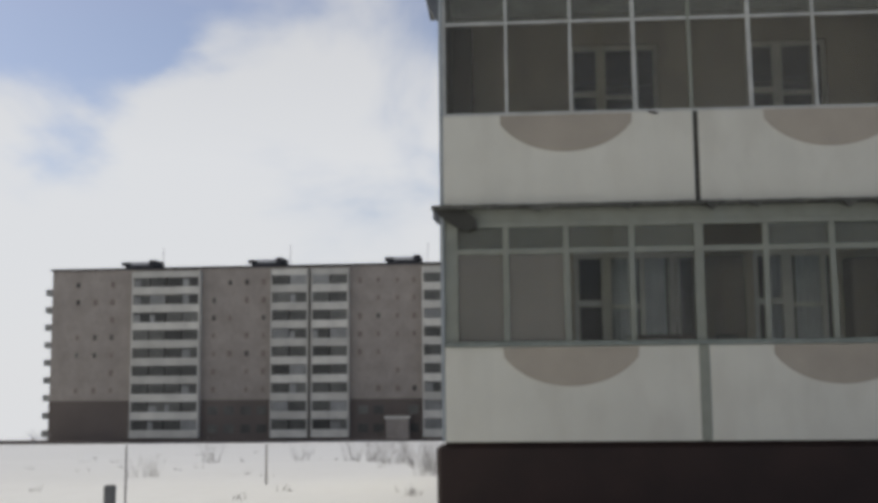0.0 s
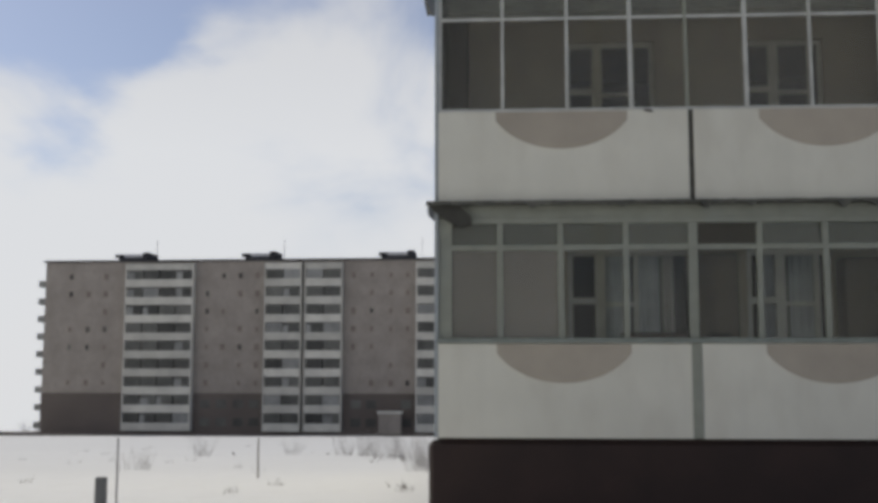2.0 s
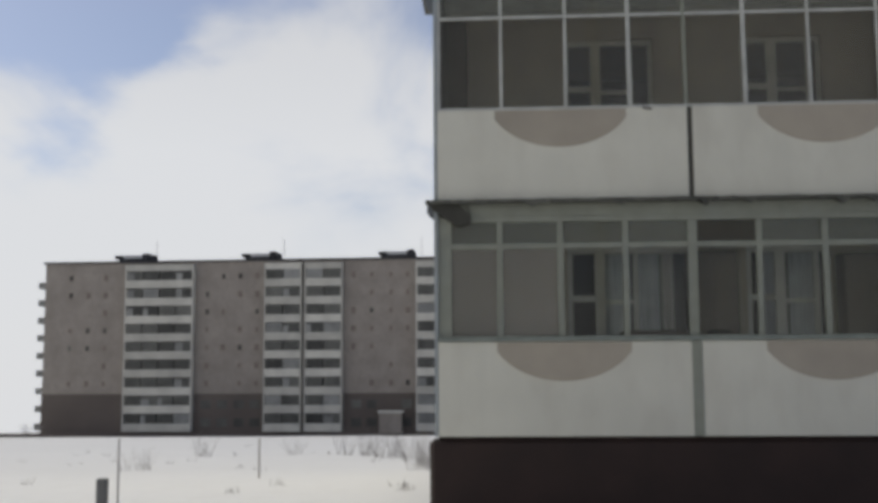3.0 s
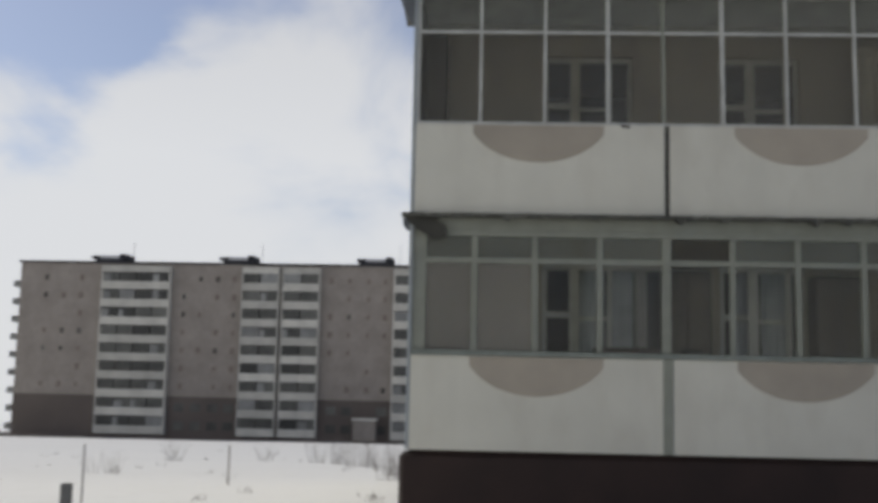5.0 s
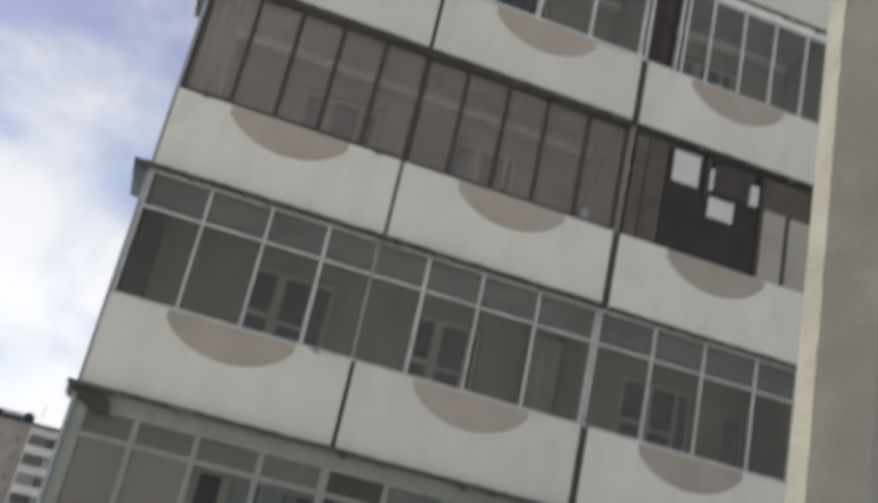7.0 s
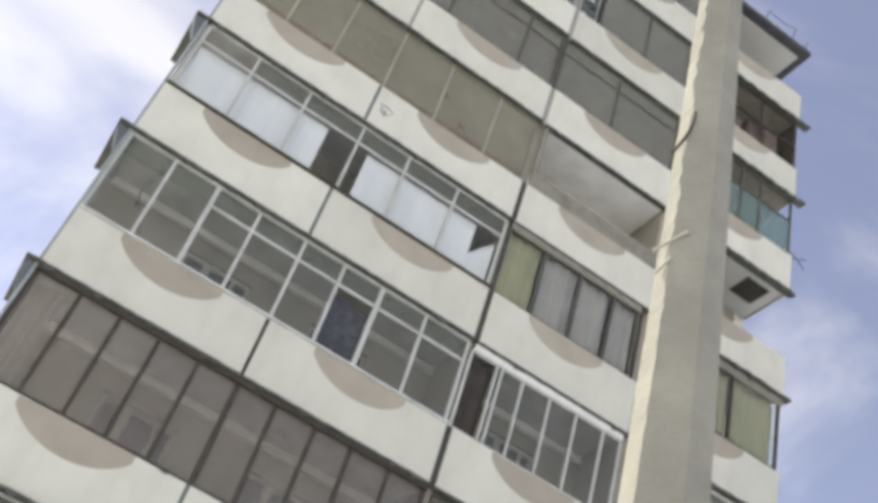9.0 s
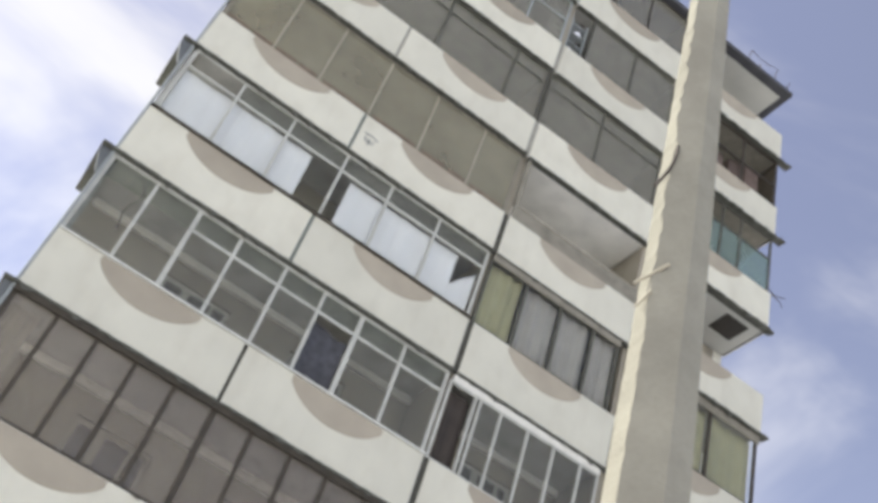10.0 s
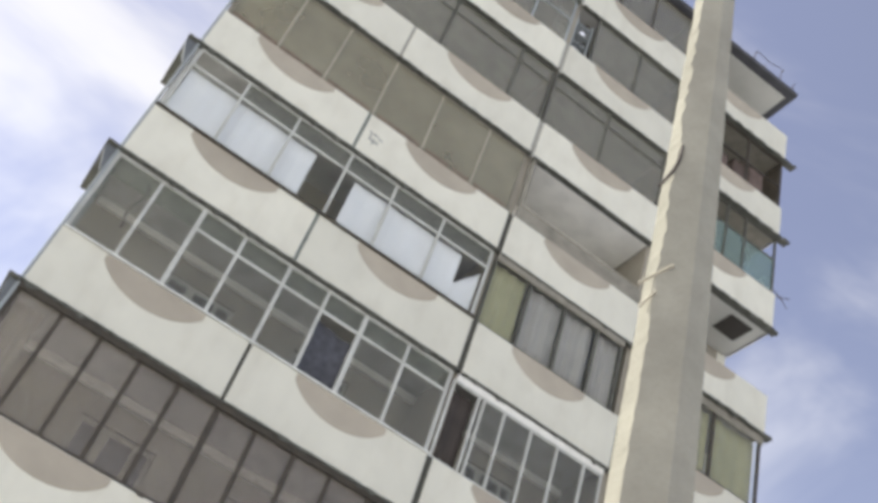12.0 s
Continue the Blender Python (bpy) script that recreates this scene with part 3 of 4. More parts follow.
# fourth floor: off-white frames
glazing(4, 0.0, 6.15, (0.78, 1.52, 2.24, 3.04, 3.76, 4.46, 5.30), M_THIN, 0.056, (1.22,), lambda k, j: G_UPPER if j else (None if k == 5 else G_HAZE),
        thick={1: 0.075, 5: 0.08}, rail_from=2, label="off-white framed glazing with one open bay")
side_glazing(4, M_POST, G_DUSTY)
glazing(4, 6.20, 9.30, (6.72, 6.82, 7.24, 7.80, 8.34, 8.90), M_THIN, 0.045, (), lambda k, j: G_HAZE if k else None, high=zb(5) - 0.16, label="white framed glazing with narrow bays")
box_part("header_board", (6.25, 9.30, 0.02, 0.08, zb(5) - 0.158, zb(5) - 0.037), M_LINEN, block)
box_part("window_ledge", (0.0, 6.17, -0.035, 0.028, zt(4) + 0.002, zt(4) + 0.03), M_WHITE, block)
# fifth floor: white frames, cloth behind
glazing(5, 0.06, 6.15, (1.03, 2.03, 3.10, 4.05, 5.05), M_THIN, 0.048, (1.22,), lambda k, j: (None if k == 0 else G_UPPER2) if j else G_CLEAR, label="white framed glazing hung with white sheets")
side_glazing(5, M_WHITE, G_CLEAR)
box_part("window_ledge", (0.0, 6.17, -0.045, 0.028, zt(5) + 0.002, zt(5) + 0.035), M_DARK, block)
glazing(5, 6.22, 9.20, (7.05, 7.85, 8.60), M_FLASH, 0.05, (), lambda k, j: G_CLEAR, label="dark framed glazing hung with curtains")
box_part("header_board", (6.24, 9.20, -0.012, 0.026, zb(6) - 0.19, zb(6) - 0.037), M_WEATHERED, block, "weathered board over the glazing", bevel=0.004)
box_part("header_board", (9.47, 12.70, -0.012, 0.026, zb(6) - 0.22, zb(6) - 0.037), M_WEATHERED, block, "weathered board over the glazing", bevel=0.004)
# sixth floor: thin beige posts and dull beige panes
glazing(6, 0.05, 6.15, (1.05, 2.0, 3.06, 4.15, 5.25), M_WEATHERED, 0.04, (), lambda k, j: G_FILM, alt={k: M_FADED for k in range(5)}, label="thin beige frames with dull beige panes")
side_glazing(6, M_BEIGE, G_BEIGE)
box_part("ceiling_board", (0.10, 6.16, 0.10, BACK_Y - 0.004, zb(7) - 0.03, zb(7) - 0.004), M_TAN, block)
box_part("lining_board", (0.32, 6.16, BACK_Y - 0.03, BACK_Y - 0.004, zt(6) + 0.9, zb(7) - 0.034), M_TAN, block)
for a, b in ((0.10, 0.55), (0.62, 1.02), (1.10, 1.52), (1.58, 1.95), (2.08, 2.98), (3.14, 4.08), (4.22, 4.75), (4.82, 5.2), (5.32, 6.05)):
    box_part("rusty_strip", (a, b, 0.012, 0.028, zt(6) + 0.01, zt(6) + 0.11), M_RUST, block)
# seventh to ninth
glazing(7, 0.05, 6.15, (3.62, 5.30), M_FLASH, 0.05, (1.28,), lambda k, j: G_GREY, label="dull metal frame, partly glazed")
side_glazing(7, M_FLASH, G_GREY)
glazing(7, 6.2, 9.33, (7.7,), M_FLASH, 0.045, (1.28,), lambda k, j: G_GREY, label="dull metal framed glazing with grey panes")
glazing(8, 0.05, 6.15, (1.0, 2.0, 3.0, 4.0, 5.2), M_POST, 0.05, (0.9,), lambda k, j: G_GREY, label="blue-grey framed glazing")
side_glazing(8, M_POST, G_GREY)
glazing(8, 6.82, 9.33, (8.1,), M_FLASH, 0.045, (), lambda k, j: G_GREY, label="dull metal framed glazing with grey panes")
glazing(9, 0.05, 6.15, (1.2, 2.4, 3.6, 4.8), M_DARK, 0.05, (), lambda k, j: G_GREY, label="dark framed glazing")
side_glazing(9, M_DARK, G_GREY)
glazing(9, 6.25, 9.33, (7.2, 8.2), M_DARK, 0.05, (), lambda k, j: G_GREY, label="dark framed glazing")
# the last column
for n in (1, 2):
    glazing(n, 9.47, 12.68, (10.2, 11.0, 11.8), M_WHITE, 0.05, (1.16,), lambda k, j: G_UPPER if j else G_CLEAR, label="white framed glazing")
glazing(4, 9.47, 12.68, (10.2, 11.0, 11.8), M_WHITE, 0.05, (), lambda k, j: G_GREY, label="white framed glazing with grey panes")
for k in range(10):
    box_part("ribbed_board", (9.53 + k * 0.298, 9.82 + k * 0.298, 0.09, 0.105 + 0.01 * (k % 2), zt(4) + 0.01, zt(4) + 0.72), M_CARD, block)
glazing(3, 9.47, 12.68, (10.2, 11.0, 11.8), M_DARK, 0.05, (0.6,), lambda k, j: G_GREY if (k + j) % 2 else None, label="dark framed glazing with missing panes")
glazing(5, 9.47, 12.68, (10.5, 11.5), M_DARK, 0.06, (), lambda k, j: G_CLEAR, label="dark framed glazing hung with olive curtains")
glazing(8, 9.47, 12.68, (10.5, 11.6), M_DARK, 0.05, (0.75,), lambda k, j: None, label="open loggia with dark posts and a rail")
glazing(7, 9.47, 12.68, (10.6, 11.2, 11.75), M_FLASH, 0.045, (1.05,), lambda k, j: None if j else G_TURQ, label="turquoise glass screen in a dull metal frame")

# sixth floor, third loggia: pale boards under the slab and a low screen
box_part("ceiling_board", (6.32, 9.32, 0.10, BACK_Y - 0.004, zb(7) - 0.03, zb(7) - 0.004), M_LINEN, block)
box_part("lining_board", (6.32, 9.32, BACK_Y - 0.03, BACK_Y - 0.004, zt(6) - 0.4, zb(7) - 0.034), M_LINEN, block)
box_part("screen_rail", (6.32, 9.32, 0.02, 0.07, zt(6) + 0.002, zt(6) + 0.36), M_WEATHERED, block, "weathered low screen board")
box_part("screen_cap", (6.32, 9.32, 0.01, 0.08, zt(6) + 0.362, zt(6) + 0.395), M_FADED, block)
box_part("end_post", (6.30, 6.39, 0.012, 0.09, zt(6) + 0.40, zb(7) - 0.04), M_WEATHERED, block, bevel=0.004)
# ceilings seen from below in the last column, with an escape hatch
for n in (7, 10):
    box_part("ceiling_board", (9.48, 12.64, 0.10, BACK_Y - 0.004, zb(n) - 0.03, zb(n) - 0.004), M_PALE, block)
for n in (8, 9):
    box_part("ceiling_board", (9.48, 12.64, 0.10, BACK_Y - 0.004, zb(n) - 0.03, zb(n) - 0.004), M_WEATHERED, block)
box_part("escape_hatch", (11.79, 12.39, 0.22, 0.80, zb(7) - 0.05, zb(7) - 0.031), M_BLACKBOARD, block, "dark square escape hatch")


# ---- things on the loggias ----
def curtain(x0, x1, z0, z1, y, material, label, waves=6, amp=0.03, skew=0.0):
    bm = bmesh.new()
    n = max(12, int(waves * 8))
    rows = 5
    ph = random.uniform(0, 6)
    layers = []
    for off in (0.0, 0.008):
        layer = []
        for j in range(rows + 1):
            v = j / rows
            row = []
            for i in range(n + 1):
                u = i / n
                yy = y + off + amp * math.sin(u * waves * 6.283 + ph) * (1 - 0.35 * v) + amp * 0.4 * math.sin(u * waves * 2.7 + ph * 2 + v)
                row.append(bm.verts.new((x0 + (x1 - x0) * u, yy, z0 + (z1 - z0 + skew * u) * v + 0.012 * math.sin(u * 9 + ph) * v)))
            layer.append(row)
        layers.append(layer)
    for j in range(rows):
        for i in range(n):
            a, b = layers
            bm.faces.new((a[j][i], a[j][i + 1], a[j + 1][i + 1], a[j + 1][i]))
            bm.faces.new((b[j][i], b[j + 1][i], b[j + 1][i + 1], b[j][i + 1]))
    for i in range(n):
        for j in (0, rows):
            bm.faces.new((layers[0][j][i], layers[1][j][i], layers[1][j][i + 1], layers[0][j][i + 1]))
    for f in bm.faces:
        f.smooth = True
    return tagged(part("curtain", bm, material), label, "curtain", "curtains of the loggias")


# white sheets on the fifth floor
for a, b in ((0.12, 0.72), (0.71, 1.22), (1.21, 1.62), (1.61, 2.10), (2.09, 2.58), (3.36, 3.92), (3.91, 4.46), (4.45, 5.04), (5.03, 5.64)):
    curtain(a, b, zt(5) + 0.06, zt(5) + 1.205, 0.14, M_SHEET, "white sheet hung behind the loggia glazing", 1.5, 0.014)
curtain(5.65, 6.08, zt(5) + 0.06, zt(5) + 0.55, 0.14, M_SHEET, "white sheet hung with a torn slanting edge", 1, 0.01, skew=0.55)
curtain(6.32, 7.0, zt(5) + 0.05, zt(5) + 1.55, 0.16, M_OLIVE, "olive curtain behind dark framed loggia glazing", 3, 0.03)
for a, b in ((7.06, 7.83), (7.87, 8.58), (8.62, 9.15)):
    curtain(a, b, zt(5) + 0.05, zt(5) + 1.55, 0.16, M_LILAC, "grey-lilac curtain behind dark framed loggia glazing", 3, 0.03)
curtain(10.7, 11.45, zt(5) + 0.05, zt(5) + 1.5, 0.16, M_OLIVE, "olive curtain behind dark framed loggia glazing", 3, 0.03)
curtain(11.55, 12.62, zt(5) + 0.05, zt(5) + 1.5, 0.16, M_OLIVE, "olive curtain behind dark framed loggia glazing", 3, 0.03)
curtain(0.09, 0.50, zt(3) + 0.05, zt(3) + 1.58, 0.22, M_FADED, "faded pale sheet imitating a reflection at the end of a glazed loggia", 3, 0.03)
curtain(8.36, 8.60, zt(2) + 0.03, zt(2) + 0.72, 0.22, M_NAVY, "dark blue cloth hung in a glazed loggia", 2, 0.02)
# made-up pale sheet, imitates a reflection smeared over the end bay
curtain(5.62, 6.08, zt(2) + 0.03, zt(2) + 1.30, 0.95, M_FADED, "pale sheet imitating a reflection at the end of a glazed loggia", 2, 0.02)
curtain(3.80, 4.42, zt(4) + 0.06, zt(4) + 1.10, 0.12, M_NAVY, "dark blue cloth hung in a loggia bay", 2, 0.02, skew=-0.1)
curtain(6.27, 6.70, zt(4) + 0.05, zt(4) + 1.40, 0.14, M_MAROON, "maroon cloth hung in a loggia bay", 2, 0.02)
for a, b in ((2.12, 2.46), (2.50, 2.84)):
    curtain(a, b, zt(1) - 0.08, zt(1) + 1.2, BACK_Y + 0.24, M_BLUECURT, "blue-grey net curtain inside a room window", 3, 0.010)
curtain(2.86, 3.02, zt(1) - 0.08, zt(1) + 1.2, BACK_Y + 0.22, M_LILAC, "pale curtain drawn aside in a room window", 2, 0.02)
curtain(4.14, 4.50, zt(1) - 0.08, zt(1) + 1.2, BACK_Y + 0.3, M_BLUECURT, "blue-grey net curtain inside a balcony door", 3, 0.010)
curtain(4.54, 4.95, zt(1) - 0.08, zt(1) + 1.2, BACK_Y + 0.3, M_BLUECURT, "blue-grey net curtain inside a room window", 4, 0.010)

# third floor, third loggia: boarded up with odd panels
board = tagged(new("boarded_screen"), "patchwork screen of dark boards and white panels on a loggia", "screen")
Z3 = zt(3)
for name, dims, m in (
        ("board", (6.31, 6.50, 0.03, 0.06, Z3, Z3 + 1.60), M_BROWN), ("board", (6.52, 6.82, 0.035, 0.06, Z3, Z3 + 1.62), M_BROWN),
        ("dark_board", (6.84, 8.44, 0.045, 0.07, Z3, Z3 + 0.78), M_BLACKBOARD), ("dark_board", (6.84, 7.46, 0.05, 0.07, Z3 + 0.784, Z3 + 1.62), M_BLACKBOARD),
        ("grey_board", (7.60, 8.30, 0.045, 0.07, Z3 + 1.12, Z3 + 1.60), M_DARK), ("dark_board", (7.46, 8.44, 0.05, 0.07, Z3 + 0.784, Z3 + 1.116), M_BLACKBOARD),
        ("white_panel", (6.93, 7.36, 0.028, 0.044, Z3 + 1.08, Z3 + 1.58), M_CARD), ("white_panel", (7.56, 7.98, 0.024, 0.044, Z3 + 0.70, Z3 + 1.02), M_CARD),
        ("white_panel", (7.50, 7.60, 0.02, 0.044, Z3 + 1.12, Z3 + 1.46), M_CARD), ("white_panel", (8.22, 8.36, 0.02, 0.044, Z3 + 1.10, Z3 + 1.42), M_CARD),
        ("post", (7.46, 7.53, 0.012, 0.03, Z3 + 0.9, Z3 + 1.62), M_DARK), ("post", (8.40, 8.47, 0.012, 0.044, Z3, Z3 + 1.62), M_DARK),
        ("top_board", (8.48, 9.33, 0.03, 0.06, Z3 + 1.12, Z3 + 1.62), M_BROWN), ("post", (8.86, 8.92, 0.012, 0.05, Z3, Z3 + 1.12), M_DARK),
        ("faded_panel", (8.48, 8.86, 0.03, 0.05, Z3, Z3 + 1.11), M_FADED), ("faded_panel", (8.92, 9.32, 0.03, 0.05, Z3, Z3 + 1.11), M_FADED)):
    box_part(name, dims, m, board, bevel=0.003)


def clutter(x0, x1, z, depth, count, material, label, seed, low=0.3):
    rnd = random.Random(seed)
    for k in range(count):
        w, h, d = rnd.uniform(0.15, 0.45), rnd.uniform(low, 1.1), rnd.uniform(0.15, 0.35)
        x, y = rnd.uniform(x0, x1 - w), 0.12 + rnd.uniform(0, depth)
        top = tagged(new("crate"), label, "crate", "crates on the loggias")
        top.location = (x, y, z)
        box_part("body", (0, w, 0, d, 0, h + 0.8), material, top, bevel=0.01)
        box_part("lid", (-0.01, w + 0.01, -0.01, d + 0.01, h + 0.802, h + 0.83), M_BROWN, top)


clutter(10.6, 12.53, zb(8) + 0.162, 0.25, 9, M_CLUTTER, "brown wooden crate stored on an open loggia", 4, 0.6)
clutter(9.7, 12.33, zb(3) + 0.162, 0.2, 8, M_CLUTTER, "brown wooden crate stored on an open loggia", 9)
clutter(4.75, 5.2, zb(6) + 0.162, 0.1, 1, M_MAROON, "reddish crate stored behind dull loggia panes", 15, 0.7)
clutter(5.3, 6.05, zb(6) + 0.162, 0.1, 3, M_CLUTTER, "brown wooden crate stored behind dull loggia panes", 31, 0.5)
# made-up cupboard, added to darken the second floor's corner bay
cupboard = tagged(new("cupboard"), "tall dark cupboard added to darken the corner of a glazed loggia", "cupboard")
cupboard.location = (0.10, 0.62, zb(2) + 0.162)
box_part("body", (0, 0.24, 0.02, 0.62, 0, 2.30), M_BLACKBOARD, cupboard, bevel=0.008)
for k in range(2):
    leaf = box_part("door", (0.012 + 0.11 * k, 0.118 + 0.11 * k, 0.0, 0.018, 0.05, 2.26), M_DARK, cupboard)
    box_part("handle", (0.100 + 0.03 * k, 0.108 + 0.03 * k, -0.012, -0.002, 0.95, 1.07), M_STEEL, leaf)


def tall_cupboard(x, y, n, w, d, top, material, label):
    """A two-door cupboard on the floor of a loggia."""
    ob = tagged(new("cupboard"), label, "cupboard")
    ob.location = (x, y, zb(n) + 0.162)
    h = zt(n) + top - zb(n) - 0.162
    box_part("body", (0, w, 0.02, d, 0, h), material, ob, bevel=0.008)
    for k in range(2):
        leaf = box_part("door", (0.01 + (w / 2 - 0.004) * k, w / 2 - 0.006 + (w / 2 - 0.004) * k, 0.0, 0.018, 0.06, h - 0.03), material, ob, bevel=0.004)
        box_part("handle", (w / 2 - 0.05 + 0.085 * k, w / 2 - 0.035 + 0.085 * k, -0.014, -0.002, 1.0, 1.14), M_STEEL, leaf)
    return ob


tall_cupboard(3.13, 0.97, 1, 0.62, 0.30, 1.16, M_BROWN, "tall brown cupboard against a loggia wall")
tall_cupboard(5.04, 0.88, 1, 0.56, 0.38, 1.10, M_BROWN, "tall dark brown cupboard against a loggia wall")

basket = tagged(new("basket"), "small dark basket standing behind loggia glazing", "basket")
basket.location = (3.30, 0.62, zt(1) - 0.25)
for k in range(3):
    box_part("tier", (0.01 * k, 0.30 - 0.02 * k, 0.0, 0.22, 0.13 * k + (0.002 if k else 0), 0.13 * k + 0.13), M_BLACKBOARD, basket, bevel=0.01)
stool = tagged(new("low_cupboard"), "low dark cupboard standing on a loggia floor", "cupboard")
stool.location = (3.15, 0.55, zb(1) + 0.162)
box_part("body", (0, 0.7, 0, 0.4, 0, zt(1) - 0.254 - zb(1) - 0.162 - 0.03), M_BROWN, stool, bevel=0.008)
box_part("top", (-0.01, 0.71, -0.01, 0.41, zt(1) - 0.254 - zb(1) - 0.162 - 0.028, zt(1) - 0.252 - zb(1) - 0.162), M_DARK, stool)


# ---- the concrete pole ----
def concrete_pole(x, y, height, w0, w1):
    pole = tagged(new("lamp_post"), "tall tapered grey concrete pole with weathered faces", "pole")
    pole.matrix_world = Matrix.Translation((x, y, -0.3)) @ Matrix.Rotation(radians(-1.17), 4, Vector((math.sin(radians(37.0)), math.cos(radians(37.0)), 0)))
    rnd = random.Random(11)
    face = 233.0
    bm = bmesh.new()
    rings = []
    for k in range(261):
        v = k / 260
        w = (w0 + (w1 - w0) * v) / 2
        ring = []
        for side, along in ((-0.64, -1), (0.40, -1), (1, -0.30), (1, 0.36), (0.42, 1), (-0.42, 1), (-1, 0.36), (-1, -0.36)):
            a = radians(face + 90)
            rt = Vector((math.cos(a), math.sin(a), 0))
            fw = Vector((math.cos(radians(face)), math.sin(radians(face)), 0))
            p = rt * (side * w * 1.0) - fw * (along * w * 0.8)
            p *= 1 + rnd.uniform(-0.008, 0.008)
            if side < -0.5 and along < 0:
                # chipped mortar along one edge
                rough = (0.15 + 0.85 * max(0.0, 1 - abs(v - 0.66) / 0.22)) * (0.4 * noise.noise((v * 40, side * 3, along)) + 0.9 * noise.noise((v * 150, side * 5, along)))
                p += rt * (0.030 if side > -0.9 else 0.012) * rough
            ring.append(bm.verts.new((p.x, p.y, v * (height + 0.3))))
        rings.append(ring)
    for a, b in zip(rings, rings[1:]):
        for i in range(8):
            bm.faces.new((a[i], a[(i + 1) % 8], b[(i + 1) % 8], b[i]))
    bm.faces.new(rings[-1])
    part("shaft", bm, M_CONC, pole)
    return pole


POLE = (2.969, -9.893)
pole = concrete_pole(*POLE, 9.6, 0.44, 0.165)
side_way = Vector((-math.cos(radians(37.0)), math.sin(radians(37.0)), 0))
front_way = Vector((-math.sin(radians(37.0)), -math.cos(radians(37.0)), 0))


def tube(name, points, radius, material, parent, label=""):
    """A round bar or cable through the points."""
    bm = bmesh.new()
    prev = None
    for k, p in enumerate(points):
        d = (points[min(k + 1, len(points) - 1)] - points[max(k - 1, 0)]).normalized()
        u = d.orthogonal().normalized()
        v = d.cross(u)
        ring = [bm.verts.new(p + (u * math.cos(q) + v * math.sin(q)) * radius) for q in (0, 1.047, 2.094, 3.142, 4.189, 5.236)]
        if prev:
            for i in range(6):
                bm.faces.new((prev[i], prev[(i + 1) % 6], ring[(i + 1) % 6], ring[i]))
        else:
            bm.faces.new(ring)
        prev = ring
    bm.faces.new(prev[::-1])
    bmesh.ops.recalc_face_normals(bm, faces=bm.faces)
    return part(name, bm, material, parent, label)


for u0, z0, u1, z1 in ((0.03, 5.36, 0.17, 5.25), (0.09, 5.19, 0.15, 5.11)):
    tube("steel_pin", [front_way * 0.13 + side_way * u0 + Vector((0, 0, z0)), front_way * 0.10 + side_way * u1 + Vector((0, 0, z1))], 0.008, M_BEIGE, pole)
tube("cable", [front_way * 0.115 + side_way * (0.065 + 0.085 * (k / 8) ** 1.6) + Vector((0, 0, 6.22 - 0.32 * (k / 8) ** 0.75)) for k in range(9)], 0.009, M_STEEL, pole, "short dark cable end")

# ---- the far block ----
far = tagged(new("apartment_block"), "long nine-storey grey panel block with white balcony columns", "apartment building")
FA, FB = Vector((-72.2, 154.8, 0)), Vector((-12.4, 153.0, 0))
FAR_Z = -7.35
far.matrix_world = Matrix.Translation((FA.x, FA.y, FAR_Z)) @ Matrix.Rotation(math.atan2(FB.y - FA.y, FB.x - FA.x), 4, "Z")
FL = 106.0
FH = 2.88
bm = bmesh.new()
box(bm, 0, FL, 0, 12, 6.0, 26.7)
part("wall", bm, M_FARWALL, far)
bm = bmesh.new()
box(bm, -0.05, FL, -0.05, 12, -2.0, 5.996)
part("lower_wall", bm, M_FARDARK, far, "dark brown lower two storeys")
bm = bmesh.new()
box(bm, -0.3, FL + 0.3, -0.3, 12.3, 26.7, 27.0)
froof = part("roof", bm, M_ROOF, far)
for s in (13.1, 34.1, 56.3, 78.6, 99.4):
    bm = bmesh.new()
    box(bm, s - 2.3, s + 2.3, 3.0, 7.0, 27.0, 27.75)
    box(bm, s - 2.9, s - 1.5, 2.8, 7.2, 27.75, 28.25)
    box(bm, s + 1.7, s + 2.7, 2.8, 7.2, 27.75, 28.55)
    part("lift_housing", bm, M_ROOF, froof)
    box_part("snow_cap", (s - 1.45, s + 1.65, 2.9, 6.9, 27.752, 28.30), M_SNOW, froof, bevel=0.06)
    bm = bmesh.new()
    box(bm, s + 4.0, s + 4.06, 3.0, 3.06, 27.0, 30.5)
    part("aerial", bm, M_STEEL, froof)


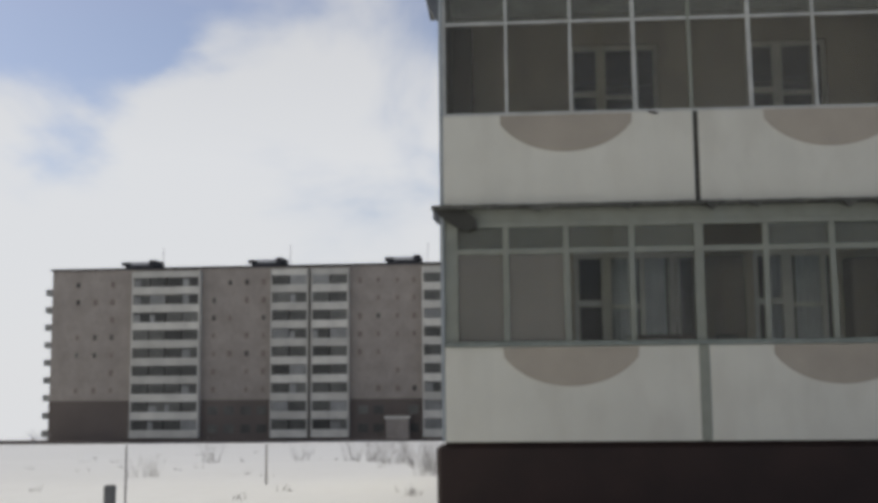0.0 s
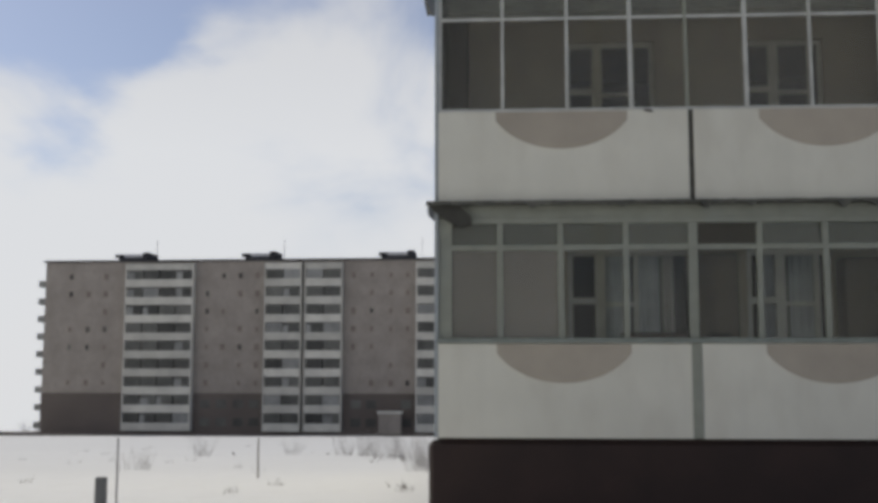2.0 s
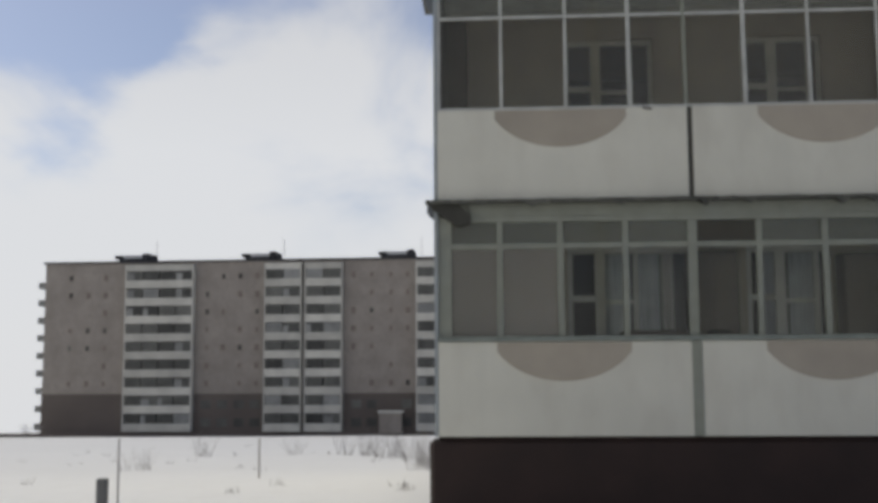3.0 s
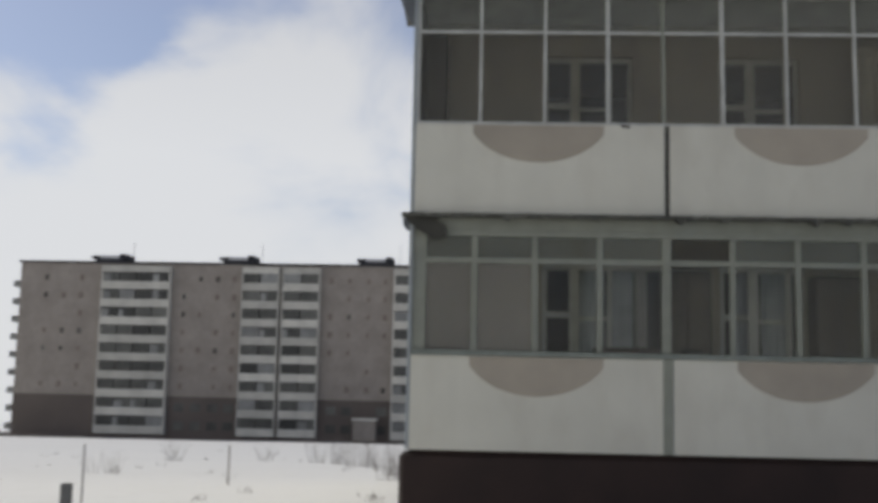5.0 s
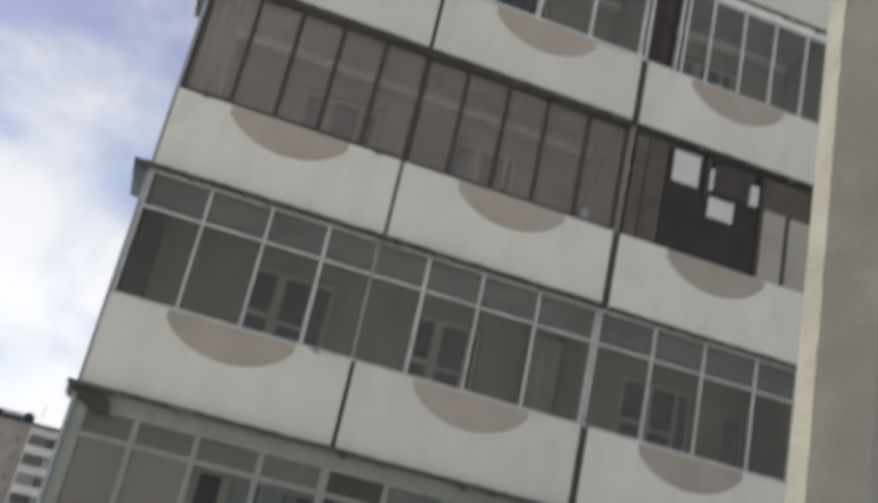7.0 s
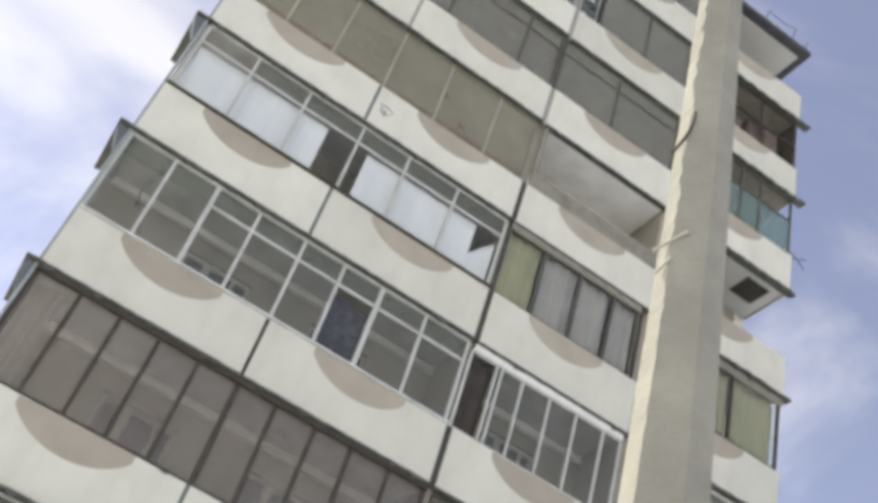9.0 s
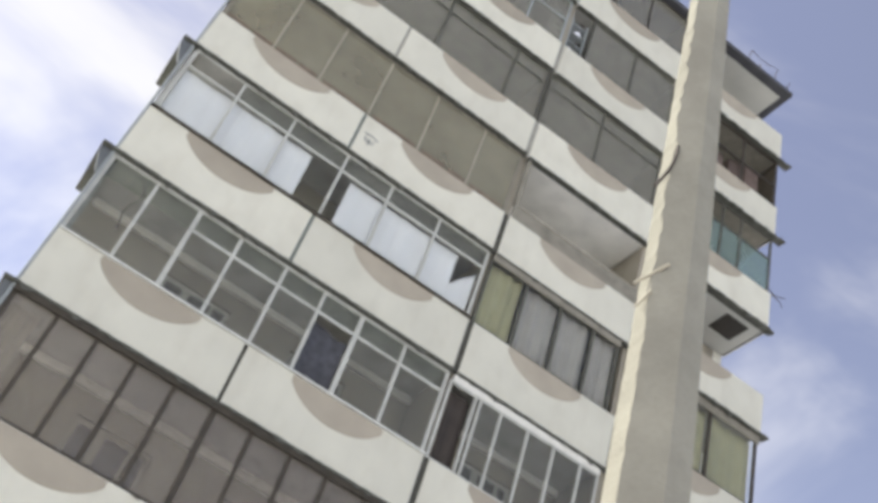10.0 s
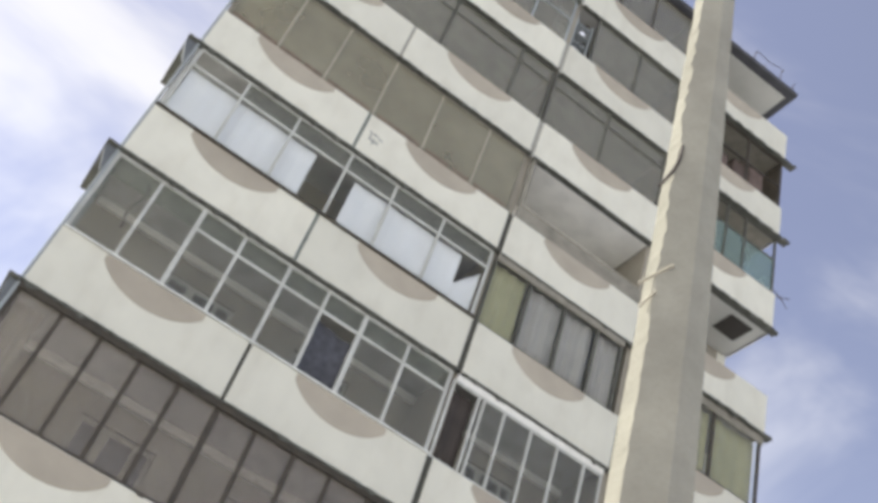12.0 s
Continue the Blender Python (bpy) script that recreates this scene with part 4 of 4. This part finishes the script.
def balcony_column(s0, s1, split):
    rnd = random.Random(int(s0 * 10))
    spans = ((s0, s1),) if not split else ((s0, (s0 + s1) / 2 - 0.45), ((s0 + s1) / 2 + 0.45, s1))
    for a, b in spans:
        bm = bmesh.new()
        box(bm, a - 0.22, a, -1.15, -0.06, 0.2, 26.3)
        box(bm, b, b + 0.22, -1.15, -0.06, 0.2, 26.3)
        part("side_wall", bm, M_FARWHITE, far)
        box_part("top_panel", (a, b, -1.1, -0.06, 25.3, 26.3), M_FARWHITE, far)
        for n in range(9):
            z = 0.2 + n * FH * 0.972
            bal = box_part("balcony", (a, b, -1.15, -0.06, z, z + 1.22), M_FARWHITE, far)
            k, x = 0, a
            m = 4 if b - a > 8 else 2
            for k in range(m):
                x0, x1 = a + (b - a) * k / m, a + (b - a) * (k + 1) / m
                if rnd.random() < 0.87:
                    box_part("pane", (x0 + 0.08, x1 - 0.08, -0.9 - rnd.uniform(0, 0.2), -0.75, z + 1.225, z + 2.74), M_FARPANE, bal)
                    if rnd.random() < 0.25:
                        box_part("curtain_panel", (x0 + 0.1, x0 + (x1 - x0) * rnd.uniform(0.3, 0.6), -1.13, -1.11, z + 1.225, z + rnd.uniform(2.2, 2.72)), M_FARLIGHT, bal)
                else:
                    box_part("pane", (x0 + 0.08, x1 - 0.08, -1.1, -1.05, z + 1.225, z + 2.7), M_FARLIGHT, bal)


balcony_column(13.8, 24.4, False)
balcony_column(36.2, 48.1, True)
balcony_column(60.0, 71.4, True)
balcony_column(82.4, 92.8, False)
rnd = random.Random(5)
for s in (4.3, 7.2, 10.0, 26.6, 29.2, 31.9, 34.6, 49.9, 52.8, 55.8, 58.4, 73.4, 76.2, 79.0):
    for n in range(2, 9):
        if rnd.random() < 0.75:
            z = 1.5 + n * 2.8
            w = box_part("window", (s - 0.35, s + 0.35, -0.04, 0.1, z, z + 0.95), M_FARRED if rnd.random() < 0.6 else M_FARWALL, far)
            box_part("pane", (s - 0.25, s + 0.25, -0.06, -0.045, z + 0.1, z + 0.85), M_FARPANE if rnd.random() < 0.3 else M_FARRED, w)
for s in (26.6, 29.2, 31.9, 34.4, 50.4, 52.8, 58.2):
    for z in (0.9, 3.7):
        box_part("window", (s - 0.8, s + 0.8, -0.1, 0.1, z, z + 1.3), M_FARPANE, far)
box_part("porch_roof", (54.0, 57.8, -2.0, -0.06, 3.0, 3.35), M_FARWHITE, far)
box_part("porch_wall", (54.2, 57.6, -1.8, -0.06, 0.0, 2.99), M_FARWALL, far)
for n in range(9):
    z = 0.4 + n * 2.8
    box_part("end_balcony", (-1.25, -0.06, 0.3, 4.0, z, z + 1.0), M_FARLIGHT, far)


# ---- on the snow ----
def at_angle(az, dist):
    return 0.755 + dist * math.sin(radians(az)), -12.73 + dist * math.cos(radians(az))


def thin_pole(az, dist, height, radius, label):
    x, y = at_angle(az, dist)
    z = ground_z(x, y) - 0.2
    bm = bmesh.new()
    bmesh.ops.create_cone(bm, cap_ends=True, segments=10, radius1=radius, radius2=radius * 0.8, depth=height, matrix=Matrix.Translation((0, 0, height / 2)))
    ob = tagged(part("pole", bm, M_TWIG), label, "pole")
    ob.location = (x, y, z)


thin_pole(-19.8, 11.0, 1.22, 0.011, "thin weathered pole standing in snow")
thin_pole(-12.77, 22.0, 0.98, 0.022, "thin weathered pole standing in snow")
sx, sy = at_angle(-20.55, 11.5)
stump = box_part("post", (sx - 0.05, sx + 0.05, sy - 0.05, sy + 0.05, ground_z(sx, sy) - 0.3, 1.648 - 11.5 * math.tan(radians(5.21))), M_STUMP, bevel=0.012)
tagged(stump, "short square grey concrete post standing in snow", "post")


def shrub(az, dist, height, seed, count=18, thick=0.0085):
    r = random.Random(seed)
    x, y = at_angle(az, dist)
    z = ground_z(x, y) - 0.05
    bm = bmesh.new()
    for k in range(count):
        a, lean = r.uniform(0, 6.28), r.uniform(0.1, 0.8)
        p = Vector((r.uniform(-0.3, 0.3), r.uniform(-0.3, 0.3), 0))
        d = Vector((math.cos(a) * lean, math.sin(a) * lean, 1)).normalized()
        w, steps = thick, 4
        prev = [bm.verts.new(p + Vector((math.cos(q), math.sin(q), 0)) * w) for q in (0, 2.1, 4.2)]
        for s in range(steps):
            p = p + d * (height / steps * r.uniform(0.7, 1.1))
            d = (d + Vector((r.uniform(-0.3, 0.3), r.uniform(-0.3, 0.3), r.uniform(-0.1, 0.1)))).normalized()
            w *= 0.75
            cur = [bm.verts.new(p + Vector((math.cos(q), math.sin(q), 0)) * w) for q in (0, 2.1, 4.2)]
            for i in range(3):
                bm.faces.new((prev[i], prev[(i + 1) % 3], cur[(i + 1) % 3], cur[i]))
            prev = cur
    ob = tagged(part("shrub", bm, M_TWIG), "bare leafless shrub standing in snow", "shrub", "shrubs in the snow")
    ob.location = (x, y, z)


for k, (az, dist, h) in enumerate(((-8.4, 40, 1.2), (-7.6, 37, 1.0), (-6.3, 33, 1.0), (-5.6, 34, 1.1), (-4.8, 30, 0.9), (-15.7, 38, 0.9), (-18.9, 26, 0.6), (-4.6, 24, 0.5), (-3.6, 26, 0.7), (-7.0, 36, 1.1), (-5.2, 33, 1.2), (-4.2, 31, 1.0), (-3.9, 28, 0.8), (-11.0, 41, 0.7))):
    shrub(az, dist, h, 20 + k)


# bare trees far off beside the long block
for k, (az, dist, h) in enumerate(((-24.2, 172, 2.6), (-23.6, 178, 2.2))):
    shrub(az, dist, h, 60 + k, 20, 0.028)

# scattered dry tufts on the snow
r = random.Random(77)
bm = bmesh.new()
for k in range(38):
    x, y = at_angle(r.uniform(-25, -2), r.uniform(15, 60))
    z = ground_z(x, y) - 0.02
    for q in range(6):
        a, h, w = r.uniform(0, 6.28), r.uniform(0.05, 0.16), 0.012
        p = Vector((x + r.uniform(-0.15, 0.15), y + r.uniform(-0.15, 0.15), z))
        t = p + Vector((math.cos(a) * h * 0.7, math.sin(a) * h * 0.7, h))
        ring = [bm.verts.new(p + Vector((math.cos(c), math.sin(c), 0)) * w) for c in (0, 2.1, 4.2)]
        tip = bm.verts.new(t)
        for i in range(3):
            bm.faces.new((ring[i], ring[(i + 1) % 3], tip))
tagged(part("dry_grass", bm, M_TWIG), "dry grass tufts poking through the snow", "grass", kind="stuff")

# a drying rack and small iron hooks on the loggias
rack = tagged(new("drying_rack"), "small white drying rack leaning on a loggia parapet", "rack")
rack.location = (5.78, 0.0, zt(8))
for dx in (0.0, 0.42):
    box_part("upright", (dx, dx + 0.03, 0.11, 0.14, -0.95, 1.25), M_POST, rack)
for k in range(6):
    box_part("rung", (0.032, 0.418, 0.112, 0.138, 0.12 + k * 0.2, 0.19 + k * 0.2), M_WHITE, rack)
for x, n in ((2.48, 2), (0.30, 3), (2.62, 3), (1.25, 5)):
    hook = tube("hook", [Vector((x + 0.03 * k, -0.01 - 0.02 * k, zt(n) - 0.005 - 0.012 * k)) for k in range(4)], 0.014, M_STEEL, None)
    tagged(hook, "small rusty iron hook on a parapet edge", "hook")


# a low dark wall along the foot of the far block
low = tagged(new("low_wall"), "long low dark wall at the foot of the far block", "wall")
low.matrix_world = far.matrix_world
for k in range(16):
    box_part("wall_section", (-46 + k * 10.0, -36.1 + k * 10.0, -5.2, -5.0, -1.5, 0.12), M_FARDARK, low)


# an aerial at the roof's edge and an arm for a washing line
aerial = tagged(new("aerial"), "thin bent wire aerial at the edge of the roof", "aerial")
ZR = zb(10) + 0.15
for x, y, h in ((11.30, -0.10, 0.42), (12.23, -0.10, 0.50), (12.68, -0.08, 0.34)):
    tube("rod", [Vector((x, y, ZR)), Vector((x + 0.02, y - 0.02, ZR + h * 0.6)), Vector((x + 0.06, y - 0.04, ZR + h))], 0.014, M_STEEL, aerial)
tube("wire", [Vector((11.36 + 0.87 * k / 8, -0.14, ZR + 0.42 + 0.08 * k / 8 - 0.10 * math.sin(3.1416 * k / 8))) for k in range(9)], 0.010, M_STEEL, aerial)
arm = tagged(new("line_arm"), "thin rusty washing line arm fixed to a parapet", "bracket")
tube("rod", [Vector((12.72, 0.03, zt(7) - 0.04)), Vector((12.93, 0.0, zt(7) + 0.06)), Vector((13.11, -0.02, zt(7) + 0.12))], 0.012, M_STEEL, arm)
tube("rod", [Vector((12.72, 0.05, zt(7) + 0.16)), Vector((12.97, 0.02, zt(7) - 0.02)), Vector((13.08, 0.0, zt(7) - 0.16))], 0.012, M_STEEL, arm)

# a faded painted mark beside a panel joint
for k, (x, z, w, h) in enumerate(((3.16, -0.40, 0.20, 0.025), (3.20, -0.47, 0.025, 0.12), (3.28, -0.50, 0.025, 0.16), (3.22, -0.56, 0.18, 0.025), (3.37, -0.44, 0.08, 0.025))):
    box_part("painted_mark", (x, x + w, -0.004, -0.001, zt(6) + z - h, zt(6) + z), M_BRACKET, block)

# a flex hanging in an open loggia bay
flex = tagged(new("hanging_flex"), "thin dark flex hanging from a loggia ceiling", "cable")
tube("cord", [Vector((0.62 + 0.05 * math.sin(k * 0.9), 0.35, zb(5) - 0.004 - 0.12 * k)) for k in range(8)], 0.010, M_STEEL, flex)
tube("plug", [Vector((0.62 + 0.05 * math.sin(6.3), 0.35, zb(5) - 0.86)), Vector((0.62 + 0.05 * math.sin(6.3), 0.35, zb(5) - 0.95))], 0.022, M_DARK, flex)

# shelf with pots on the eighth floor, beside the rack
shelf = tagged(new("pot_shelf"), "narrow grey shelf of pale and dark pots on a loggia", "shelf")
shelf.location = (6.30, 0.0, zt(8))
for dx in (0.0, 0.42):
    box_part("upright", (dx, dx + 0.035, 0.12, 0.16, -0.95, 1.35), M_POST, shelf)
for k in range(4):
    box_part("shelf_board", (0.037, 0.418, 0.11, 0.34, 0.05 + k * 0.36, 0.075 + k * 0.36), M_POST, shelf)


def pot(x, y, z, radius, height, material, label):
    bm = bmesh.new()
    rings = []
    for r, h in ((0.72, 0.0), (0.86, 0.45), (1.0, 0.86), (1.08, 0.88), (1.08, 1.0), (0.92, 1.0), (0.84, 0.7)):
        rings.append([bm.verts.new((r * radius * math.cos(a * 0.6283), r * radius * math.sin(a * 0.6283), h * height)) for a in range(10)])
    bm.faces.new(rings[0][::-1])
    for a, b in zip(rings, rings[1:]):
        for i in range(10):
            bm.faces.new((a[i], a[(i + 1) % 10], b[(i + 1) % 10], b[i]))
    bm.faces.new(rings[-1])
    ob = tagged(part("pot", bm, material), label, "pot", "pots on the loggia shelf")
    ob.location = (x, y, z)


for k, (dx, m, label) in enumerate(((0.12, M_SHEET, "small white pot on a loggia shelf"), (0.30, M_BLACKBOARD, "small dark pot on a loggia shelf"), (0.22, M_SHEET, "small white pot on a loggia shelf"), (0.28, M_DARK, "small dark pot on a loggia shelf"))):
    pot(6.33 + dx, 0.22, zt(8) + 0.076 + k * 0.36, 0.085, 0.17, m, label)

# an inner sill with small things on it, fourth floor
box_part("inner_sill", (0.80, 6.10, 0.094, 0.34, zt(4) - 0.05, zt(4) - 0.02), M_WEATHERED, block)
for x, r, h, m, label in ((1.66, 0.10, 0.20, M_BLACKBOARD, "dark pot on a loggia sill"), (1.88, 0.08, 0.15, M_DARK, "dark pot on a loggia sill"), (2.08, 0.09, 0.13, M_BROWN, "brown pot on a loggia sill"),
                          (2.44, 0.11, 0.12, M_BLACKBOARD, "dark pot on a loggia sill"), (3.60, 0.07, 0.16, M_DARK, "dark pot on a loggia sill")):
    pot(x, 0.22, zt(4) - 0.019, r, h, m, label)

# a chest in the first loggia under the room window
chest = tagged(new("storage_chest"), "low reddish brown chest behind loggia glazing", "chest")
chest.location = (2.28, 0.72, zb(1) + 0.162)
top = zt(1) + 0.15 - zb(1) - 0.162
box_part("body", (0, 0.78, 0, 0.40, 0, top - 0.04), M_CLUTTER, chest, bevel=0.01)
box_part("lid", (-0.015, 0.795, -0.015, 0.41, top - 0.038, top), M_BROWN, chest, bevel=0.008)

# odds and ends at the end of the third floor's second loggia
plank = tagged(new("plank"), "dark plank leaning at the end of a glazed loggia", "plank")
plank.matrix_world = Matrix.Translation((5.52, 0.55, zb(3) + 0.162)) @ Matrix.Rotation(radians(12.0), 4, "Y")
box_part("board", (0.0, 0.11, 0.0, 0.03, 0.0, 2.35), M_DARK, plank, bevel=0.004)
can = tagged(new("canister"), "small white canister on a loggia shelf", "canister")
can.location = (5.72, 0.20, zt(3) - 0.018)
box_part("body", (0.0, 0.10, 0.0, 0.10, 0.0, 0.30), M_SHEET, can, bevel=0.02)
box_part("cap", (0.03, 0.07, 0.03, 0.07, 0.302, 0.34), M_BLACKBOARD, can, bevel=0.006)
box_part("inner_sill", (5.55, 6.10, 0.094, 0.36, zt(3) - 0.05, zt(3) - 0.02), M_WEATHERED, block)
